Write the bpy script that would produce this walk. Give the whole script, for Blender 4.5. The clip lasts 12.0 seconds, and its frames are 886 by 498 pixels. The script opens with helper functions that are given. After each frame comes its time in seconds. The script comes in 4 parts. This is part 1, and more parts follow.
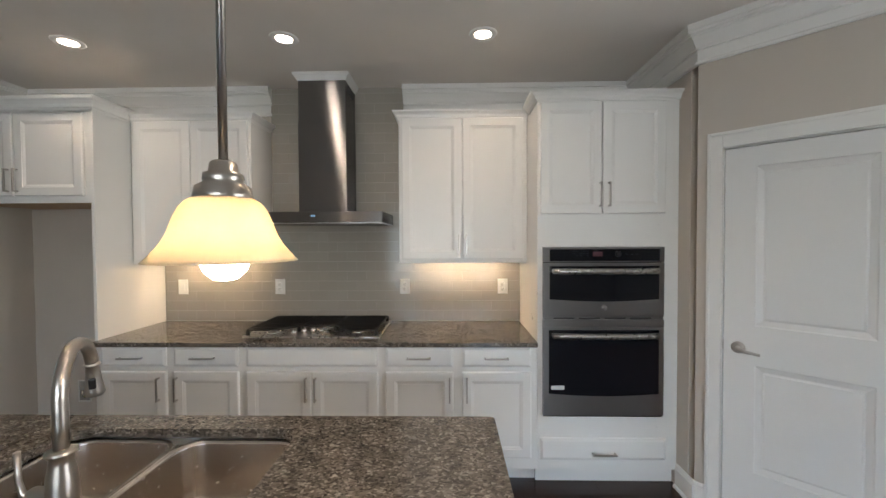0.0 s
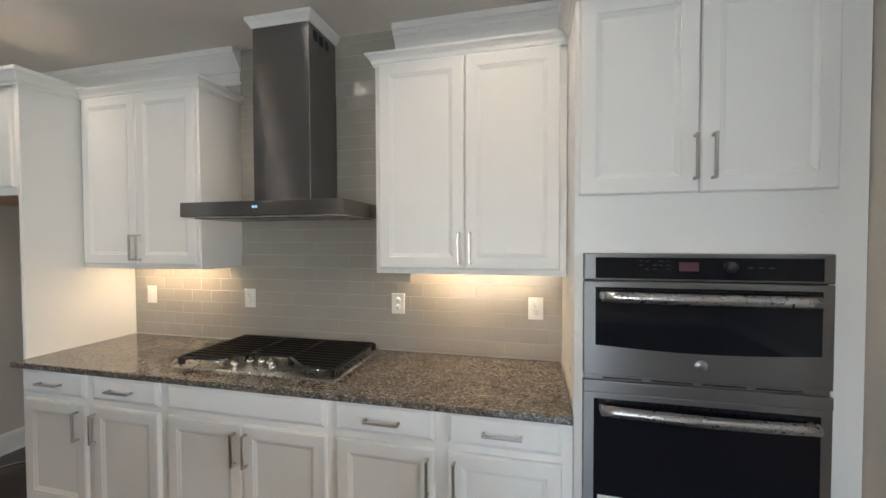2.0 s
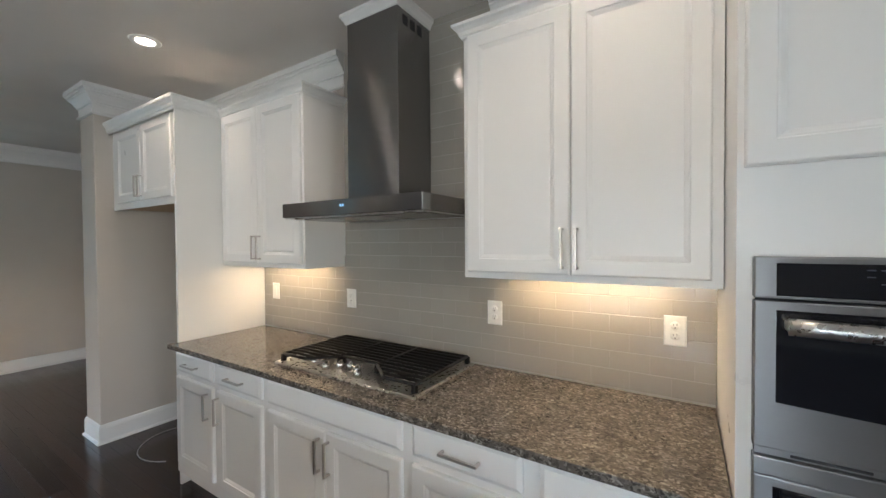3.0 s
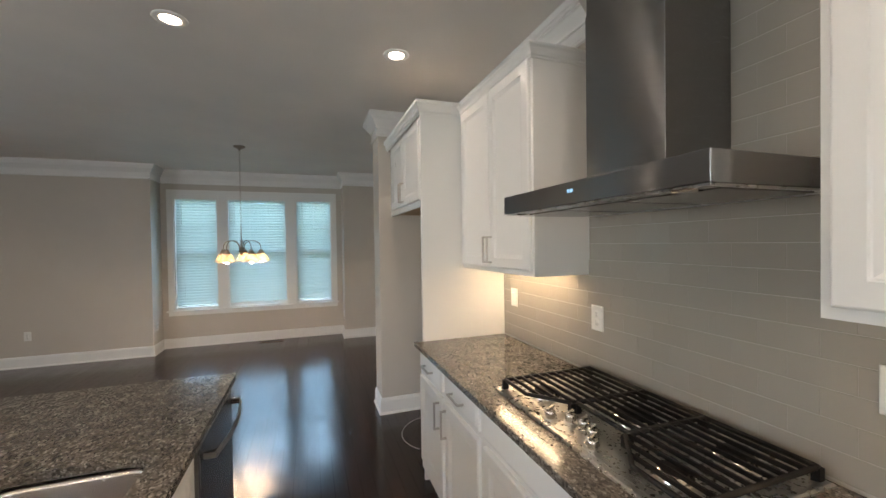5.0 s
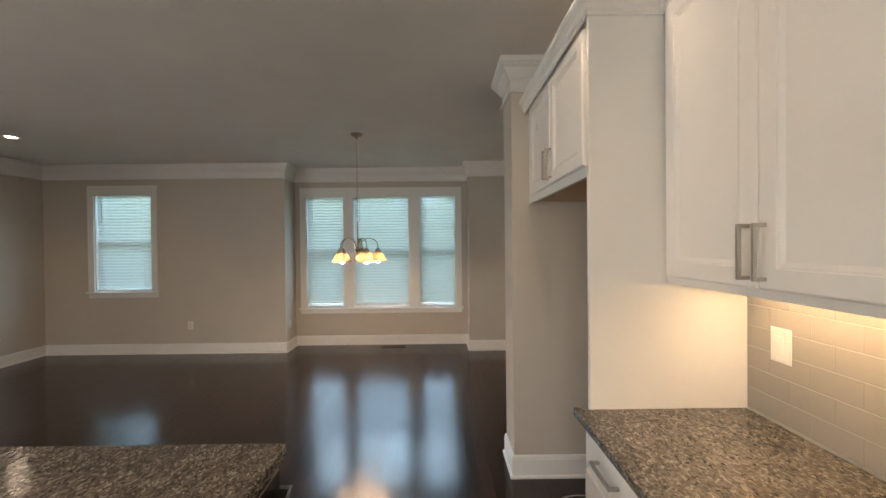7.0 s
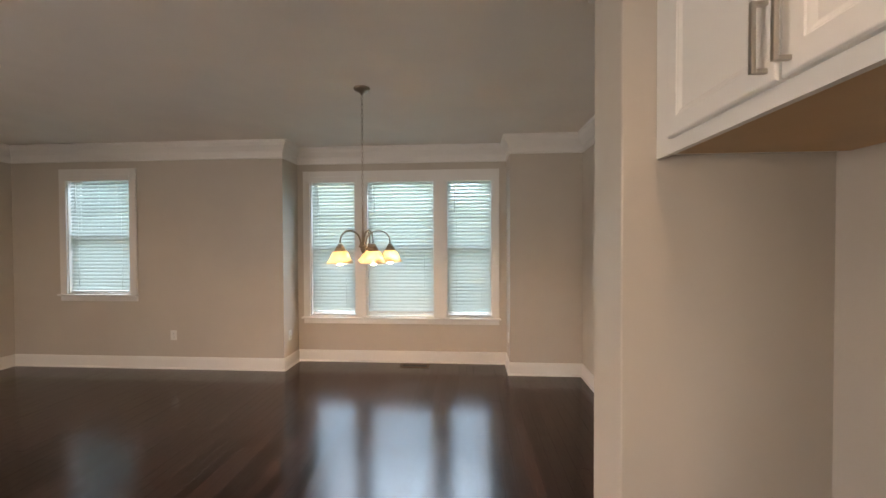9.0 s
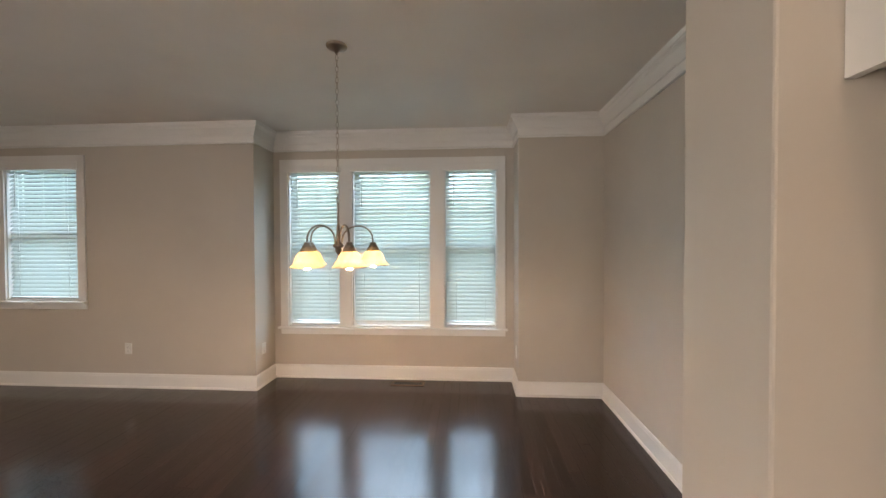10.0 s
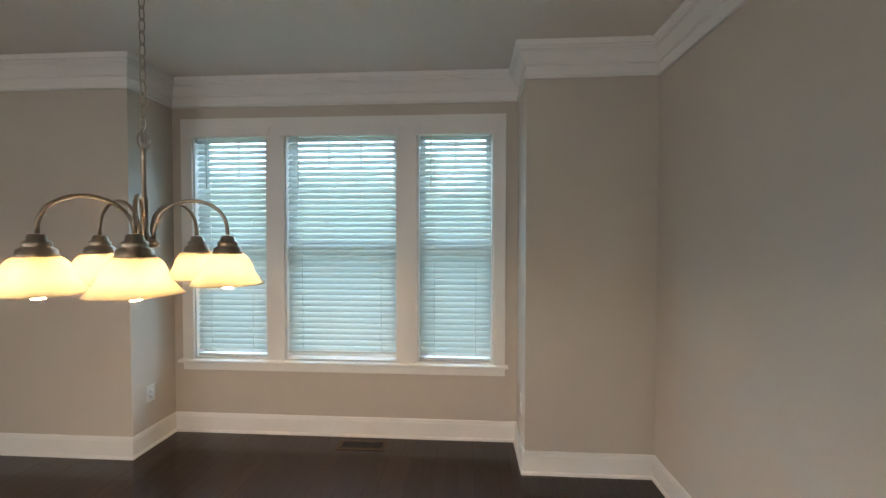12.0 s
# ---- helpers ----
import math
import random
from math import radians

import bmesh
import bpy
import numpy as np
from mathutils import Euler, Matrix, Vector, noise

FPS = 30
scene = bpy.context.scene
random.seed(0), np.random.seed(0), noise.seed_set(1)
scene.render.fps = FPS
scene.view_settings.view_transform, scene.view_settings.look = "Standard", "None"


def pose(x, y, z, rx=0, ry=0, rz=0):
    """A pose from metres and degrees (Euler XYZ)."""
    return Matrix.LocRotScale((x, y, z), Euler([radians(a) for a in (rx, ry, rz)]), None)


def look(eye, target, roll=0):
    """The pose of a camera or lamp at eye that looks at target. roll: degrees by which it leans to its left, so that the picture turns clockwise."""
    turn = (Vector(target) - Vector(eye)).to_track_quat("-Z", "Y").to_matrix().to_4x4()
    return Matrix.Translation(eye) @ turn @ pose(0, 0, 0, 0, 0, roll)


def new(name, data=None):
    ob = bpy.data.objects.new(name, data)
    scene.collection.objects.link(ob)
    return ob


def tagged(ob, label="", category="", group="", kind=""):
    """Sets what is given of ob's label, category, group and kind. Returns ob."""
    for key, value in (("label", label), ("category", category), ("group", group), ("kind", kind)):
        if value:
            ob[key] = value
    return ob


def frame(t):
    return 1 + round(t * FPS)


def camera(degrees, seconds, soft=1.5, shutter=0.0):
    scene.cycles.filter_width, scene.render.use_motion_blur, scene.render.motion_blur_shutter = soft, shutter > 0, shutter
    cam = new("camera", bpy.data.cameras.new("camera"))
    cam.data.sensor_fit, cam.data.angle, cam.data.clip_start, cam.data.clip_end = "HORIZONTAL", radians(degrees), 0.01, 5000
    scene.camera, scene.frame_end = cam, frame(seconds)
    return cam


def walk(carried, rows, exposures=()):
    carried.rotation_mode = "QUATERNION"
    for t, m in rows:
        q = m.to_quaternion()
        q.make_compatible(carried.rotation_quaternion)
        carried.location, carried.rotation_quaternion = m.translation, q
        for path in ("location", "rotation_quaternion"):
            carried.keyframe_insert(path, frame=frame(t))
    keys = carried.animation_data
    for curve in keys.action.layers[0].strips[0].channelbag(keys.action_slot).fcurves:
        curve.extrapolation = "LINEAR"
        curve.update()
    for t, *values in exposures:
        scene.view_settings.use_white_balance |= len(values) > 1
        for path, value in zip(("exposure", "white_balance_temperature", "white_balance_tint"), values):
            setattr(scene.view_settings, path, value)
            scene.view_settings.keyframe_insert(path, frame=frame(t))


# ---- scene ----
cam = camera(98.1, 12.0)
PATH = [
    (0, (0.839, 0.738, 1.552), (0.797, 2.737, 1.505), -0.3),
    (0.5, (0.973, 0.993, 1.545), (0.89, 2.991, 1.498), -0.2),
    (1, (1.101, 1.221, 1.563), (0.941, 3.213, 1.508), -0.3),
    (1.5, (1.188, 1.47, 1.548), (0.906, 3.45, 1.502), -0.2),
    (2, (1.237, 1.676, 1.555), (0.772, 3.621, 1.505), -0.2),
    (2.5, (1.28, 1.853, 1.553), (0.531, 3.706, 1.511), -0.2),
    (3, (1.276, 2.007, 1.542), (0.207, 3.699, 1.505), -0.4),
    (3.5, (1.247, 2.144, 1.56), (-0.114, 3.607, 1.516), -0.7),
    (3.7, (1.224, 2.194, 1.561), (-0.235, 3.562, 1.517), -0.8),
    (5.3, (0.839, 2.52, 1.545), (-1.09, 3.038, 1.523), -0.7),
    (5.5, (0.743, 2.546, 1.535), (-1.207, 2.987, 1.517), -0.6),
    (6, (0.5, 2.601, 1.538), (-1.483, 2.859, 1.516), -0.8),
    (6.5, (0.259, 2.617, 1.54), (-1.737, 2.732, 1.515), -0.8),
    (7, (-0.005, 2.608, 1.541), (-2.005, 2.617, 1.52), -0.6),
    (7.5, (-0.286, 2.602, 1.534), (-2.285, 2.533, 1.51), -0.7),
    (9.5, (-1.473, 2.531, 1.523), (-3.468, 2.394, 1.49), -0.2),
    (10, (-1.797, 2.523, 1.519), (-3.791, 2.392, 1.483), -0.2),
    (10.5, (-2.12, 2.531, 1.514), (-4.115, 2.402, 1.475), -0.15),
    (11, (-2.436, 2.563, 1.510), (-4.431, 2.433, 1.477), 0.0),
    (11.5, (-2.762, 2.594, 1.522), (-4.758, 2.464, 1.483), 0.1),
    (12, (-3.11, 2.632, 1.507), (-5.106, 2.512, 1.463), 0.1),
]
EXPOSURES = [(0.0, 2.42, 6800, 16), (1.5, 2.58, 6600, 14), (2.5, 2.62, 6500, 14), (3.5, 2.55, 6400, 14), (6.0, 2.7, 7600, 19), (7.5, 2.52, 8200, 22), (9.5, 3.02, 9000, 30), (10.5, 2.97, 7800, 22), (12.0, 2.76, 7600, 19)]
walk(cam, [(t, look(eye, target, roll)) for t, eye, target, roll in PATH], EXPOSURES)

# ---- world, sun ----
world = bpy.data.worlds.new("sky")
scene.world = world
world.use_nodes = True
wn = world.node_tree
sky = wn.nodes.new("ShaderNodeTexSky")
sky.sky_type, sky.sun_disc = "NISHITA", False
sky.sun_elevation, sky.sun_rotation = radians(50), radians(80)
wn.nodes["Background"].inputs["Strength"].default_value = 0.15
wn.links.new(sky.outputs["Color"], wn.nodes["Background"].inputs["Color"])
sun = new("sun", bpy.data.lights.new("sun", "SUN"))
sun.data.energy, sun.data.angle, sun.data.color = 1.2, radians(10), (1.0, 0.95, 0.88)
sun.matrix_world = look((20, 4, 24), (0, 0, 0))

CAN, SPOT, BULB, STRIP, GLOW = 9.0, 3.0, 40.0, 8.2, 0.56
CEIL = 2.745

# area lamp in an unseen south window, added to light the kitchen
south_fill = new("unseen south daylight", bpy.data.lights.new("unseen south daylight", "AREA"))
south_fill.data.shape, south_fill.data.size, south_fill.data.size_y = "RECTANGLE", 2.75, 2.0
south_fill.data.energy, south_fill.data.color = 24.0, (0.84, 0.92, 1.0)
south_fill.matrix_world = look((0.625, -3.29, 1.4), (0.625, 0, 1.4))
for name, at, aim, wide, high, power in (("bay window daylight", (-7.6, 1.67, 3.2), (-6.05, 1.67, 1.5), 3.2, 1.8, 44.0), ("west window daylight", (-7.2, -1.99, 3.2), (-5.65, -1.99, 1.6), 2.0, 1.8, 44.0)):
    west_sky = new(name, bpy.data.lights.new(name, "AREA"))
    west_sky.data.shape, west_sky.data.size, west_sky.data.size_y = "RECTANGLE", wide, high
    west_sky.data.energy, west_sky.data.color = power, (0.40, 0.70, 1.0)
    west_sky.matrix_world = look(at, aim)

# area lamp in an unseen east window, added to brighten cabinet fronts
east_fill = new("unseen east daylight", bpy.data.lights.new("unseen east daylight", "AREA"))
east_fill.data.shape, east_fill.data.size, east_fill.data.size_y = "RECTANGLE", 1.8, 2.0
east_fill.data.energy, east_fill.data.color = 11.0, (0.84, 0.92, 1.0)
east_fill.matrix_world = look((4.64, 1.0, 1.4), (0, 1.0, 1.4))

# ---- materials ----


def shader(name):
    m = bpy.data.materials.new(name)
    m.use_nodes = True
    return m, m.node_tree, m.node_tree.nodes["Principled BSDF"]


def node(nt, kind, **props):
    n = nt.nodes.new(kind)
    for key, value in props.items():
        if key in n.inputs:
            n.inputs[key].default_value = value
    return n


def place(nt, scale):
    """World position times a scale vector, for textures of true size."""
    geo = nt.nodes.new("ShaderNodeNewGeometry")
    mul = nt.nodes.new("ShaderNodeVectorMath")
    mul.operation = "MULTIPLY"
    mul.inputs[1].default_value = scale
    nt.links.new(geo.outputs["Position"], mul.inputs[0])
    return mul.outputs[0]


def tex(nt, scale, detail=4.0, stretch=(1, 1, 1), rough=0.55):
    n = node(nt, "ShaderNodeTexNoise", Scale=scale, Detail=detail, Roughness=rough)
    nt.links.new(place(nt, stretch), n.inputs["Vector"])
    return n.outputs["Fac"]


def ramp(nt, fac, stops):
    r = nt.nodes.new("ShaderNodeValToRGB")
    while len(r.color_ramp.elements) < len(stops):
        r.color_ramp.elements.new(0.5)
    for e, (p, c) in zip(r.color_ramp.elements, stops):
        e.position, e.color = p, (*c, 1)
    nt.links.new(fac, r.inputs["Fac"])
    return r.outputs["Color"]


def bump(nt, fac, strength, distance, bsdf):
    b = node(nt, "ShaderNodeBump", Strength=strength, Distance=distance)
    nt.links.new(fac, b.inputs["Height"])
    nt.links.new(b.outputs["Normal"], bsdf.inputs["Normal"])


def span(nt, fac, lo, hi, out):
    r = nt.nodes.new("ShaderNodeMapRange")
    r.inputs["To Min"].default_value, r.inputs["To Max"].default_value = lo, hi
    nt.links.new(fac, r.inputs["Value"])
    nt.links.new(r.outputs["Result"], out)


def paint(name, color, rough, large=0.04, grain=420.0, relief=0.05, spec=0.5):
    """Painted surface: slow unevenness, fine roller or brush grain."""
    m, nt, b = shader(name)
    lo, hi = [c * (1 - large) for c in color], [min(1, c * (1 + large)) for c in color]
    nt.links.new(ramp(nt, tex(nt, 1.3, 3), [(0.3, lo), (0.7, hi)]), b.inputs["Base Color"])
    span(nt, tex(nt, 9.0, 4), rough - 0.06, rough + 0.06, b.inputs["Roughness"])
    b.inputs["Specular IOR Level"].default_value = spec
    bump(nt, tex(nt, grain, 2), relief, 0.002, b)
    return m


def metal(name, color, rough, stretch=(1, 1, 1), aniso=0.0, relief=0.0):
    m, nt, b = shader(name)
    b.inputs["Metallic"].default_value = 1
    lo, hi = [c * 0.93 for c in color], [min(1, c * 1.05) for c in color]
    nt.links.new(ramp(nt, tex(nt, 5, 3), [(0.3, lo), (0.7, hi)]), b.inputs["Base Color"])
    span(nt, tex(nt, 60, 4, stretch), rough * 0.85, rough * 1.15, b.inputs["Roughness"])
    if relief:
        bump(nt, tex(nt, 60, 3, stretch), relief, 0.0004, b)
    if aniso:
        b.inputs["Anisotropic"].default_value = aniso
        b.inputs["Anisotropic Rotation"].default_value = 0.25
        t = nt.nodes.new("ShaderNodeTangent")
        t.direction_type, t.axis = "RADIAL", "Z"
        nt.links.new(t.outputs[0], b.inputs["Tangent"])
    return m


def brushed(name, color, rough, stretch, aniso=-0.74):
    """Rolled steel brushed across: highlights run out upright and thin."""
    m, nt, b = shader(name)
    nt.nodes.remove(b)
    gl = node(nt, "ShaderNodeBsdfAnisotropic", Anisotropy=aniso, Rotation=0.25)
    lo, hi = [c * 0.965 for c in color], [c * 1.03 for c in color]
    nt.links.new(ramp(nt, tex(nt, 60, 4, stretch), [(0.3, lo), (0.7, hi)]), gl.inputs["Color"])
    span(nt, tex(nt, 60, 4, stretch), rough * 0.96, rough * 1.04, gl.inputs["Roughness"])
    t = nt.nodes.new("ShaderNodeTangent")
    t.direction_type, t.axis = "RADIAL", "Z"
    nt.links.new(t.outputs[0], gl.inputs["Tangent"])
    nt.links.new(gl.outputs[0], nt.nodes["Material Output"].inputs["Surface"])
    return m


def plain(name, color, rough, metallic=0.0, spec=0.5):
    m, nt, b = shader(name)
    nt.links.new(ramp(nt, tex(nt, 30, 3), [(0.3, [c * 0.9 for c in color]), (0.7, color)]), b.inputs["Base Color"])
    span(nt, tex(nt, 14, 4), rough * 0.8, rough * 1.2, b.inputs["Roughness"])
    b.inputs["Metallic"].default_value, b.inputs["Specular IOR Level"].default_value = metallic, spec
    return m


def glow(name, color, strength):
    m, nt, b = shader(name)
    b.inputs["Base Color"].default_value = (*color, 1)
    b.inputs["Emission Color"].default_value = (*color, 1)
    b.inputs["Emission Strength"].default_value = strength
    return m


def wood_floor(name, islands):
    """Dark-stained hardwood strips: colour by strip, grain along x, satin lacquer."""
    m, nt, b = shader(name)
    if islands:
        rnd = nt.nodes.new("ShaderNodeNewGeometry").outputs["Random Per Island"]
    else:
        rnd = nt.nodes.new("ShaderNodeObjectInfo").outputs["Random"]
    shift = nt.nodes.new("ShaderNodeVectorMath")
    shift.operation = "ADD"
    k = nt.nodes.new("ShaderNodeMath")
    k.operation = "MULTIPLY"
    k.inputs[1].default_value = 40.0
    nt.links.new(rnd, k.inputs[0])
    nt.links.new(place(nt, (2.2, 34, 34)), shift.inputs[0])
    nt.links.new(k.outputs[0], shift.inputs[1])
    grain = node(nt, "ShaderNodeTexNoise", Scale=2.0, Detail=7.0, Roughness=0.62, Distortion=0.7)
    nt.links.new(shift.outputs[0], grain.inputs["Vector"])
    tone = ramp(nt, grain.outputs["Fac"], [(0.28, (0.010, 0.0040, 0.0028)), (0.55, (0.024, 0.0095, 0.0064)), (0.75, (0.046, 0.020, 0.0130))])
    mix = nt.nodes.new("ShaderNodeMix")
    mix.data_type, mix.blend_type = "RGBA", "MULTIPLY"
    mix.inputs["Factor"].default_value = 1.0
    nt.links.new(tone, mix.inputs["A"])
    nt.links.new(ramp(nt, rnd, [(0, (0.42, 0.40, 0.42)), (0.6, (1.0, 0.95, 0.95)), (1, (1.75, 1.6, 1.5))]), mix.inputs["B"])
    nt.links.new(mix.outputs["Result"], b.inputs["Base Color"])
    gloss = nt.nodes.new("ShaderNodeMath")
    gloss.operation = "MULTIPLY_ADD"
    gloss.inputs[1].default_value = 0.8
    nt.links.new(rnd, gloss.inputs[0])
    nt.links.new(tex(nt, 3.0, 5, (1, 4, 1)), gloss.inputs[2])
    span(nt, gloss.outputs[0], 0.12, 0.22, b.inputs["Roughness"])
    b.inputs["Specular IOR Level"].default_value = 0.5
    b.inputs["Coat Weight"].default_value, b.inputs["Coat Roughness"].default_value = 0.12, 0.10
    bump(nt, grain.outputs["Fac"], 0.05, 0.0015, b)
    return m


def granite(name):
    m, nt, b = shader(name)
    big = node(nt, "ShaderNodeTexVoronoi", Scale=160.0, Randomness=1.0)
    wob = nt.nodes.new("ShaderNodeVectorMath")
    wob.operation = "ADD"
    nz = node(nt, "ShaderNodeTexNoise", Scale=55.0, Detail=3.0)
    sc = nt.nodes.new("ShaderNodeVectorMath")
    sc.operation = "SCALE"
    sc.inputs["Scale"].default_value = 0.022
    pos = place(nt, (0.78, 1.05, 1))
    nt.links.new(pos, nz.inputs["Vector"])
    nt.links.new(nz.outputs["Color"], sc.inputs[0])
    nt.links.new(pos, wob.inputs[0])
    nt.links.new(sc.outputs[0], wob.inputs[1])
    nt.links.new(wob.outputs[0], big.inputs["Vector"])
    sep = nt.nodes.new("ShaderNodeSeparateColor")
    nt.links.new(big.outputs["Color"], sep.inputs[0])
    chips = ramp(nt, sep.outputs[0], [(0.0, (0.046, 0.040, 0.035)), (0.24, (0.084, 0.074, 0.063)), (0.52, (0.130, 0.116, 0.100)), (0.82, (0.182, 0.165, 0.144)), (0.97, (0.31, 0.29, 0.26))])
    mix = nt.nodes.new("ShaderNodeMix")
    mix.data_type, mix.blend_type = "RGBA", "MULTIPLY"
    mix.inputs["Factor"].default_value = 1.0
    nt.links.new(chips, mix.inputs["A"])
    nt.links.new(ramp(nt, tex(nt, 16.0, 4), [(0.3, (0.62, 0.61, 0.60)), (0.7, (1.15, 1.12, 1.08))]), mix.inputs["B"])
    nt.links.new(mix.outputs["Result"], b.inputs["Base Color"])
    span(nt, tex(nt, 60.0, 3), 0.08, 0.2, b.inputs["Roughness"])
    return m


def alabaster(name):
    """Warm opal glass that lets the bulb shine through."""
    m, nt, b = shader(name)
    nt.nodes.remove(b)
    out = nt.nodes["Material Output"]
    tr, df, gl = (nt.nodes.new(k) for k in ("ShaderNodeBsdfTranslucent", "ShaderNodeBsdfDiffuse", "ShaderNodeBsdfGlossy"))
    cloud = ramp(nt, tex(nt, 14, 5), [(0.3, (0.40, 0.355, 0.275)), (0.7, (0.47, 0.43, 0.35))])
    nt.links.new(cloud, tr.inputs["Color"])
    nt.links.new(ramp(nt, tex(nt, 22, 4), [(0.3, (0.70, 0.61, 0.46)), (0.7, (0.78, 0.70, 0.55))]), df.inputs["Color"])
    gl.inputs["Roughness"].default_value = 0.25
    a, c = nt.nodes.new("ShaderNodeMixShader"), nt.nodes.new("ShaderNodeMixShader")
    a.inputs["Fac"].default_value, c.inputs["Fac"].default_value = 0.55, 0.05
    nt.links.new(df.outputs[0], a.inputs[1])
    nt.links.new(tr.outputs[0], a.inputs[2])
    nt.links.new(a.outputs[0], c.inputs[1])
    nt.links.new(gl.outputs[0], c.inputs[2])
    nt.links.new(c.outputs[0], out.inputs["Surface"])
    return m


def clear_glass(name):
    m, nt, b = shader(name)
    nt.nodes.remove(b)
    tr, gl, mx = (nt.nodes.new(k) for k in ("ShaderNodeBsdfTransparent", "ShaderNodeBsdfGlossy", "ShaderNodeMixShader"))
    gl.inputs["Roughness"].default_value = 0.02
    fr = node(nt, "ShaderNodeFresnel", IOR=1.45)
    nt.links.new(fr.outputs[0], mx.inputs["Fac"])
    nt.links.new(tr.outputs[0], mx.inputs[1])
    nt.links.new(gl.outputs[0], mx.inputs[2])
    nt.links.new(mx.outputs[0], nt.nodes["Material Output"].inputs["Surface"])
    return m


def slat_vinyl(name):
    """White faux-wood slat, a little light passing through it."""
    m, nt, b = shader(name)
    out = nt.nodes["Material Output"]
    b.inputs["Base Color"].default_value = (0.72, 0.735, 0.72, 1)
    b.inputs["Roughness"].default_value = 0.4
    tr = nt.nodes.new("ShaderNodeBsdfTranslucent")
    tr.inputs["Color"].default_value = (0.68, 0.78, 0.74, 1)
    mx = nt.nodes.new("ShaderNodeMixShader")
    mx.inputs["Fac"].default_value = 0.40
    nt.links.new(b.outputs[0], mx.inputs[1])
    nt.links.new(tr.outputs[0], mx.inputs[2])
    nt.links.new(mx.outputs[0], out.inputs["Surface"])
    span(nt, tex(nt, 40, 3, (1, 0.1, 1)), 0.34, 0.46, b.inputs["Roughness"])
    return m


def distance_view(name):
    """Glowing tree line with sky above, far behind the windows, daylight in its colours."""
    m, nt, b = shader(name)
    nt.nodes.remove(b)
    em = nt.nodes.new("ShaderNodeEmission")
    geo = nt.nodes.new("ShaderNodeNewGeometry")
    sep = nt.nodes.new("ShaderNodeSeparateXYZ")
    nt.links.new(geo.outputs["Position"], sep.inputs[0])
    # leaf colours hold the daylight, pushed towards blue, because the sheet emits them
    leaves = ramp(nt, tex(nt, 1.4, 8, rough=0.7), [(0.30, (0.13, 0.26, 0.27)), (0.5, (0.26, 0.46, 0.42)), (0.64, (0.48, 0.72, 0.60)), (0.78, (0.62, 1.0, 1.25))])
    h = nt.nodes.new("ShaderNodeMath")
    h.operation = "MULTIPLY_ADD"
    h.inputs[1].default_value = 10.0
    nt.links.new(tex(nt, 0.22, 6), h.inputs[0])
    nt.links.new(sep.outputs["Z"], h.inputs[2])
    up = nt.nodes.new("ShaderNodeMapRange")
    up.inputs["From Min"].default_value, up.inputs["From Max"].default_value = 12.0, 12.8
    nt.links.new(h.outputs[0], up.inputs["Value"])
    mix = nt.nodes.new("ShaderNodeMix")
    mix.data_type = "RGBA"
    nt.links.new(up.outputs["Result"], mix.inputs["Factor"])
    nt.links.new(leaves, mix.inputs["A"])
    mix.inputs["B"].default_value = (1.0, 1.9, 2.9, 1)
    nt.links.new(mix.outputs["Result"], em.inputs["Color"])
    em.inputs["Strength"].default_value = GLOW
    nt.links.new(em.outputs[0], nt.nodes["Material Output"].inputs["Surface"])
    return m


WALL = paint("greige wall paint", (0.55, 0.495, 0.43), 0.55, relief=0.08, spec=0.3)
CEILING = paint("flat ceiling paint", (0.80, 0.755, 0.70), 0.8, relief=0.08, spec=0.2)
TRIM = paint("white semi-gloss trim paint", (0.79, 0.775, 0.74), 0.32, 0.02, 160, 0.03)
CABINET = paint("white cabinet lacquer", (0.80, 0.785, 0.745), 0.3, 0.02, 220, 0.03)
DOORPAINT = paint("white door paint", (0.77, 0.765, 0.74), 0.38, 0.02, 180, 0.04)
STEEL = brushed("brushed stainless steel", (0.33, 0.328, 0.327), 0.27, (0.4, 0.4, 40))
OVEN_STEEL = brushed("brushed oven steel", (0.36, 0.355, 0.35), 0.36, (0.4, 0.4, 40), -0.45)
STEEL_SMOOTH = metal("satin stainless steel", (0.55, 0.535, 0.51), 0.28, (1, 1, 1))
SINK_STEEL = metal("sink steel", (0.62, 0.57, 0.52), 0.26, (1, 1, 1), 0)
DARK_STEEL = metal("dark stainless steel", (0.30, 0.285, 0.27), 0.25, (0.12, 1, 10), 0.4)
NICKEL = metal("brushed nickel", (0.50, 0.465, 0.42), 0.3)
BRONZE = metal("antique nickel", (0.40, 0.335, 0.27), 0.33)
CHROME = metal("polished knob metal", (0.70, 0.67, 0.62), 0.14)
BLACK_GLASS = plain("black oven glass", (0.008, 0.009, 0.012), 0.05)
BLACK = plain("black enamel", (0.012, 0.011, 0.011), 0.35)
IRON = plain("cast iron", (0.010, 0.009, 0.008), 0.5, 0.0, 0.25)
GROUT = paint("taupe grout", (0.43, 0.395, 0.345), 0.8, 0.08, 300, 0.2)
PLASTIC = plain("white plastic", (0.76, 0.75, 0.71), 0.35)
DARK = plain("dark slot", (0.02, 0.02, 0.02), 0.6)
RAW = paint("maple ply underside", (0.56, 0.36, 0.19), 0.5, 0.15, 60, 0.05)
RUBBER = plain("grey cable jacket", (0.36, 0.35, 0.33), 0.45)
VENT = metal("pale brass register", (0.17, 0.12, 0.085), 0.4)
SUBFLOOR = plain("black floor gap", (0.006, 0.004, 0.003), 0.6)
PLANK, PLANKS = wood_floor("dark hardwood strip", False), wood_floor("dark hardwood strips", True)
GRANITE = granite("brown speckled granite")
OPAL = alabaster("amber alabaster glass")
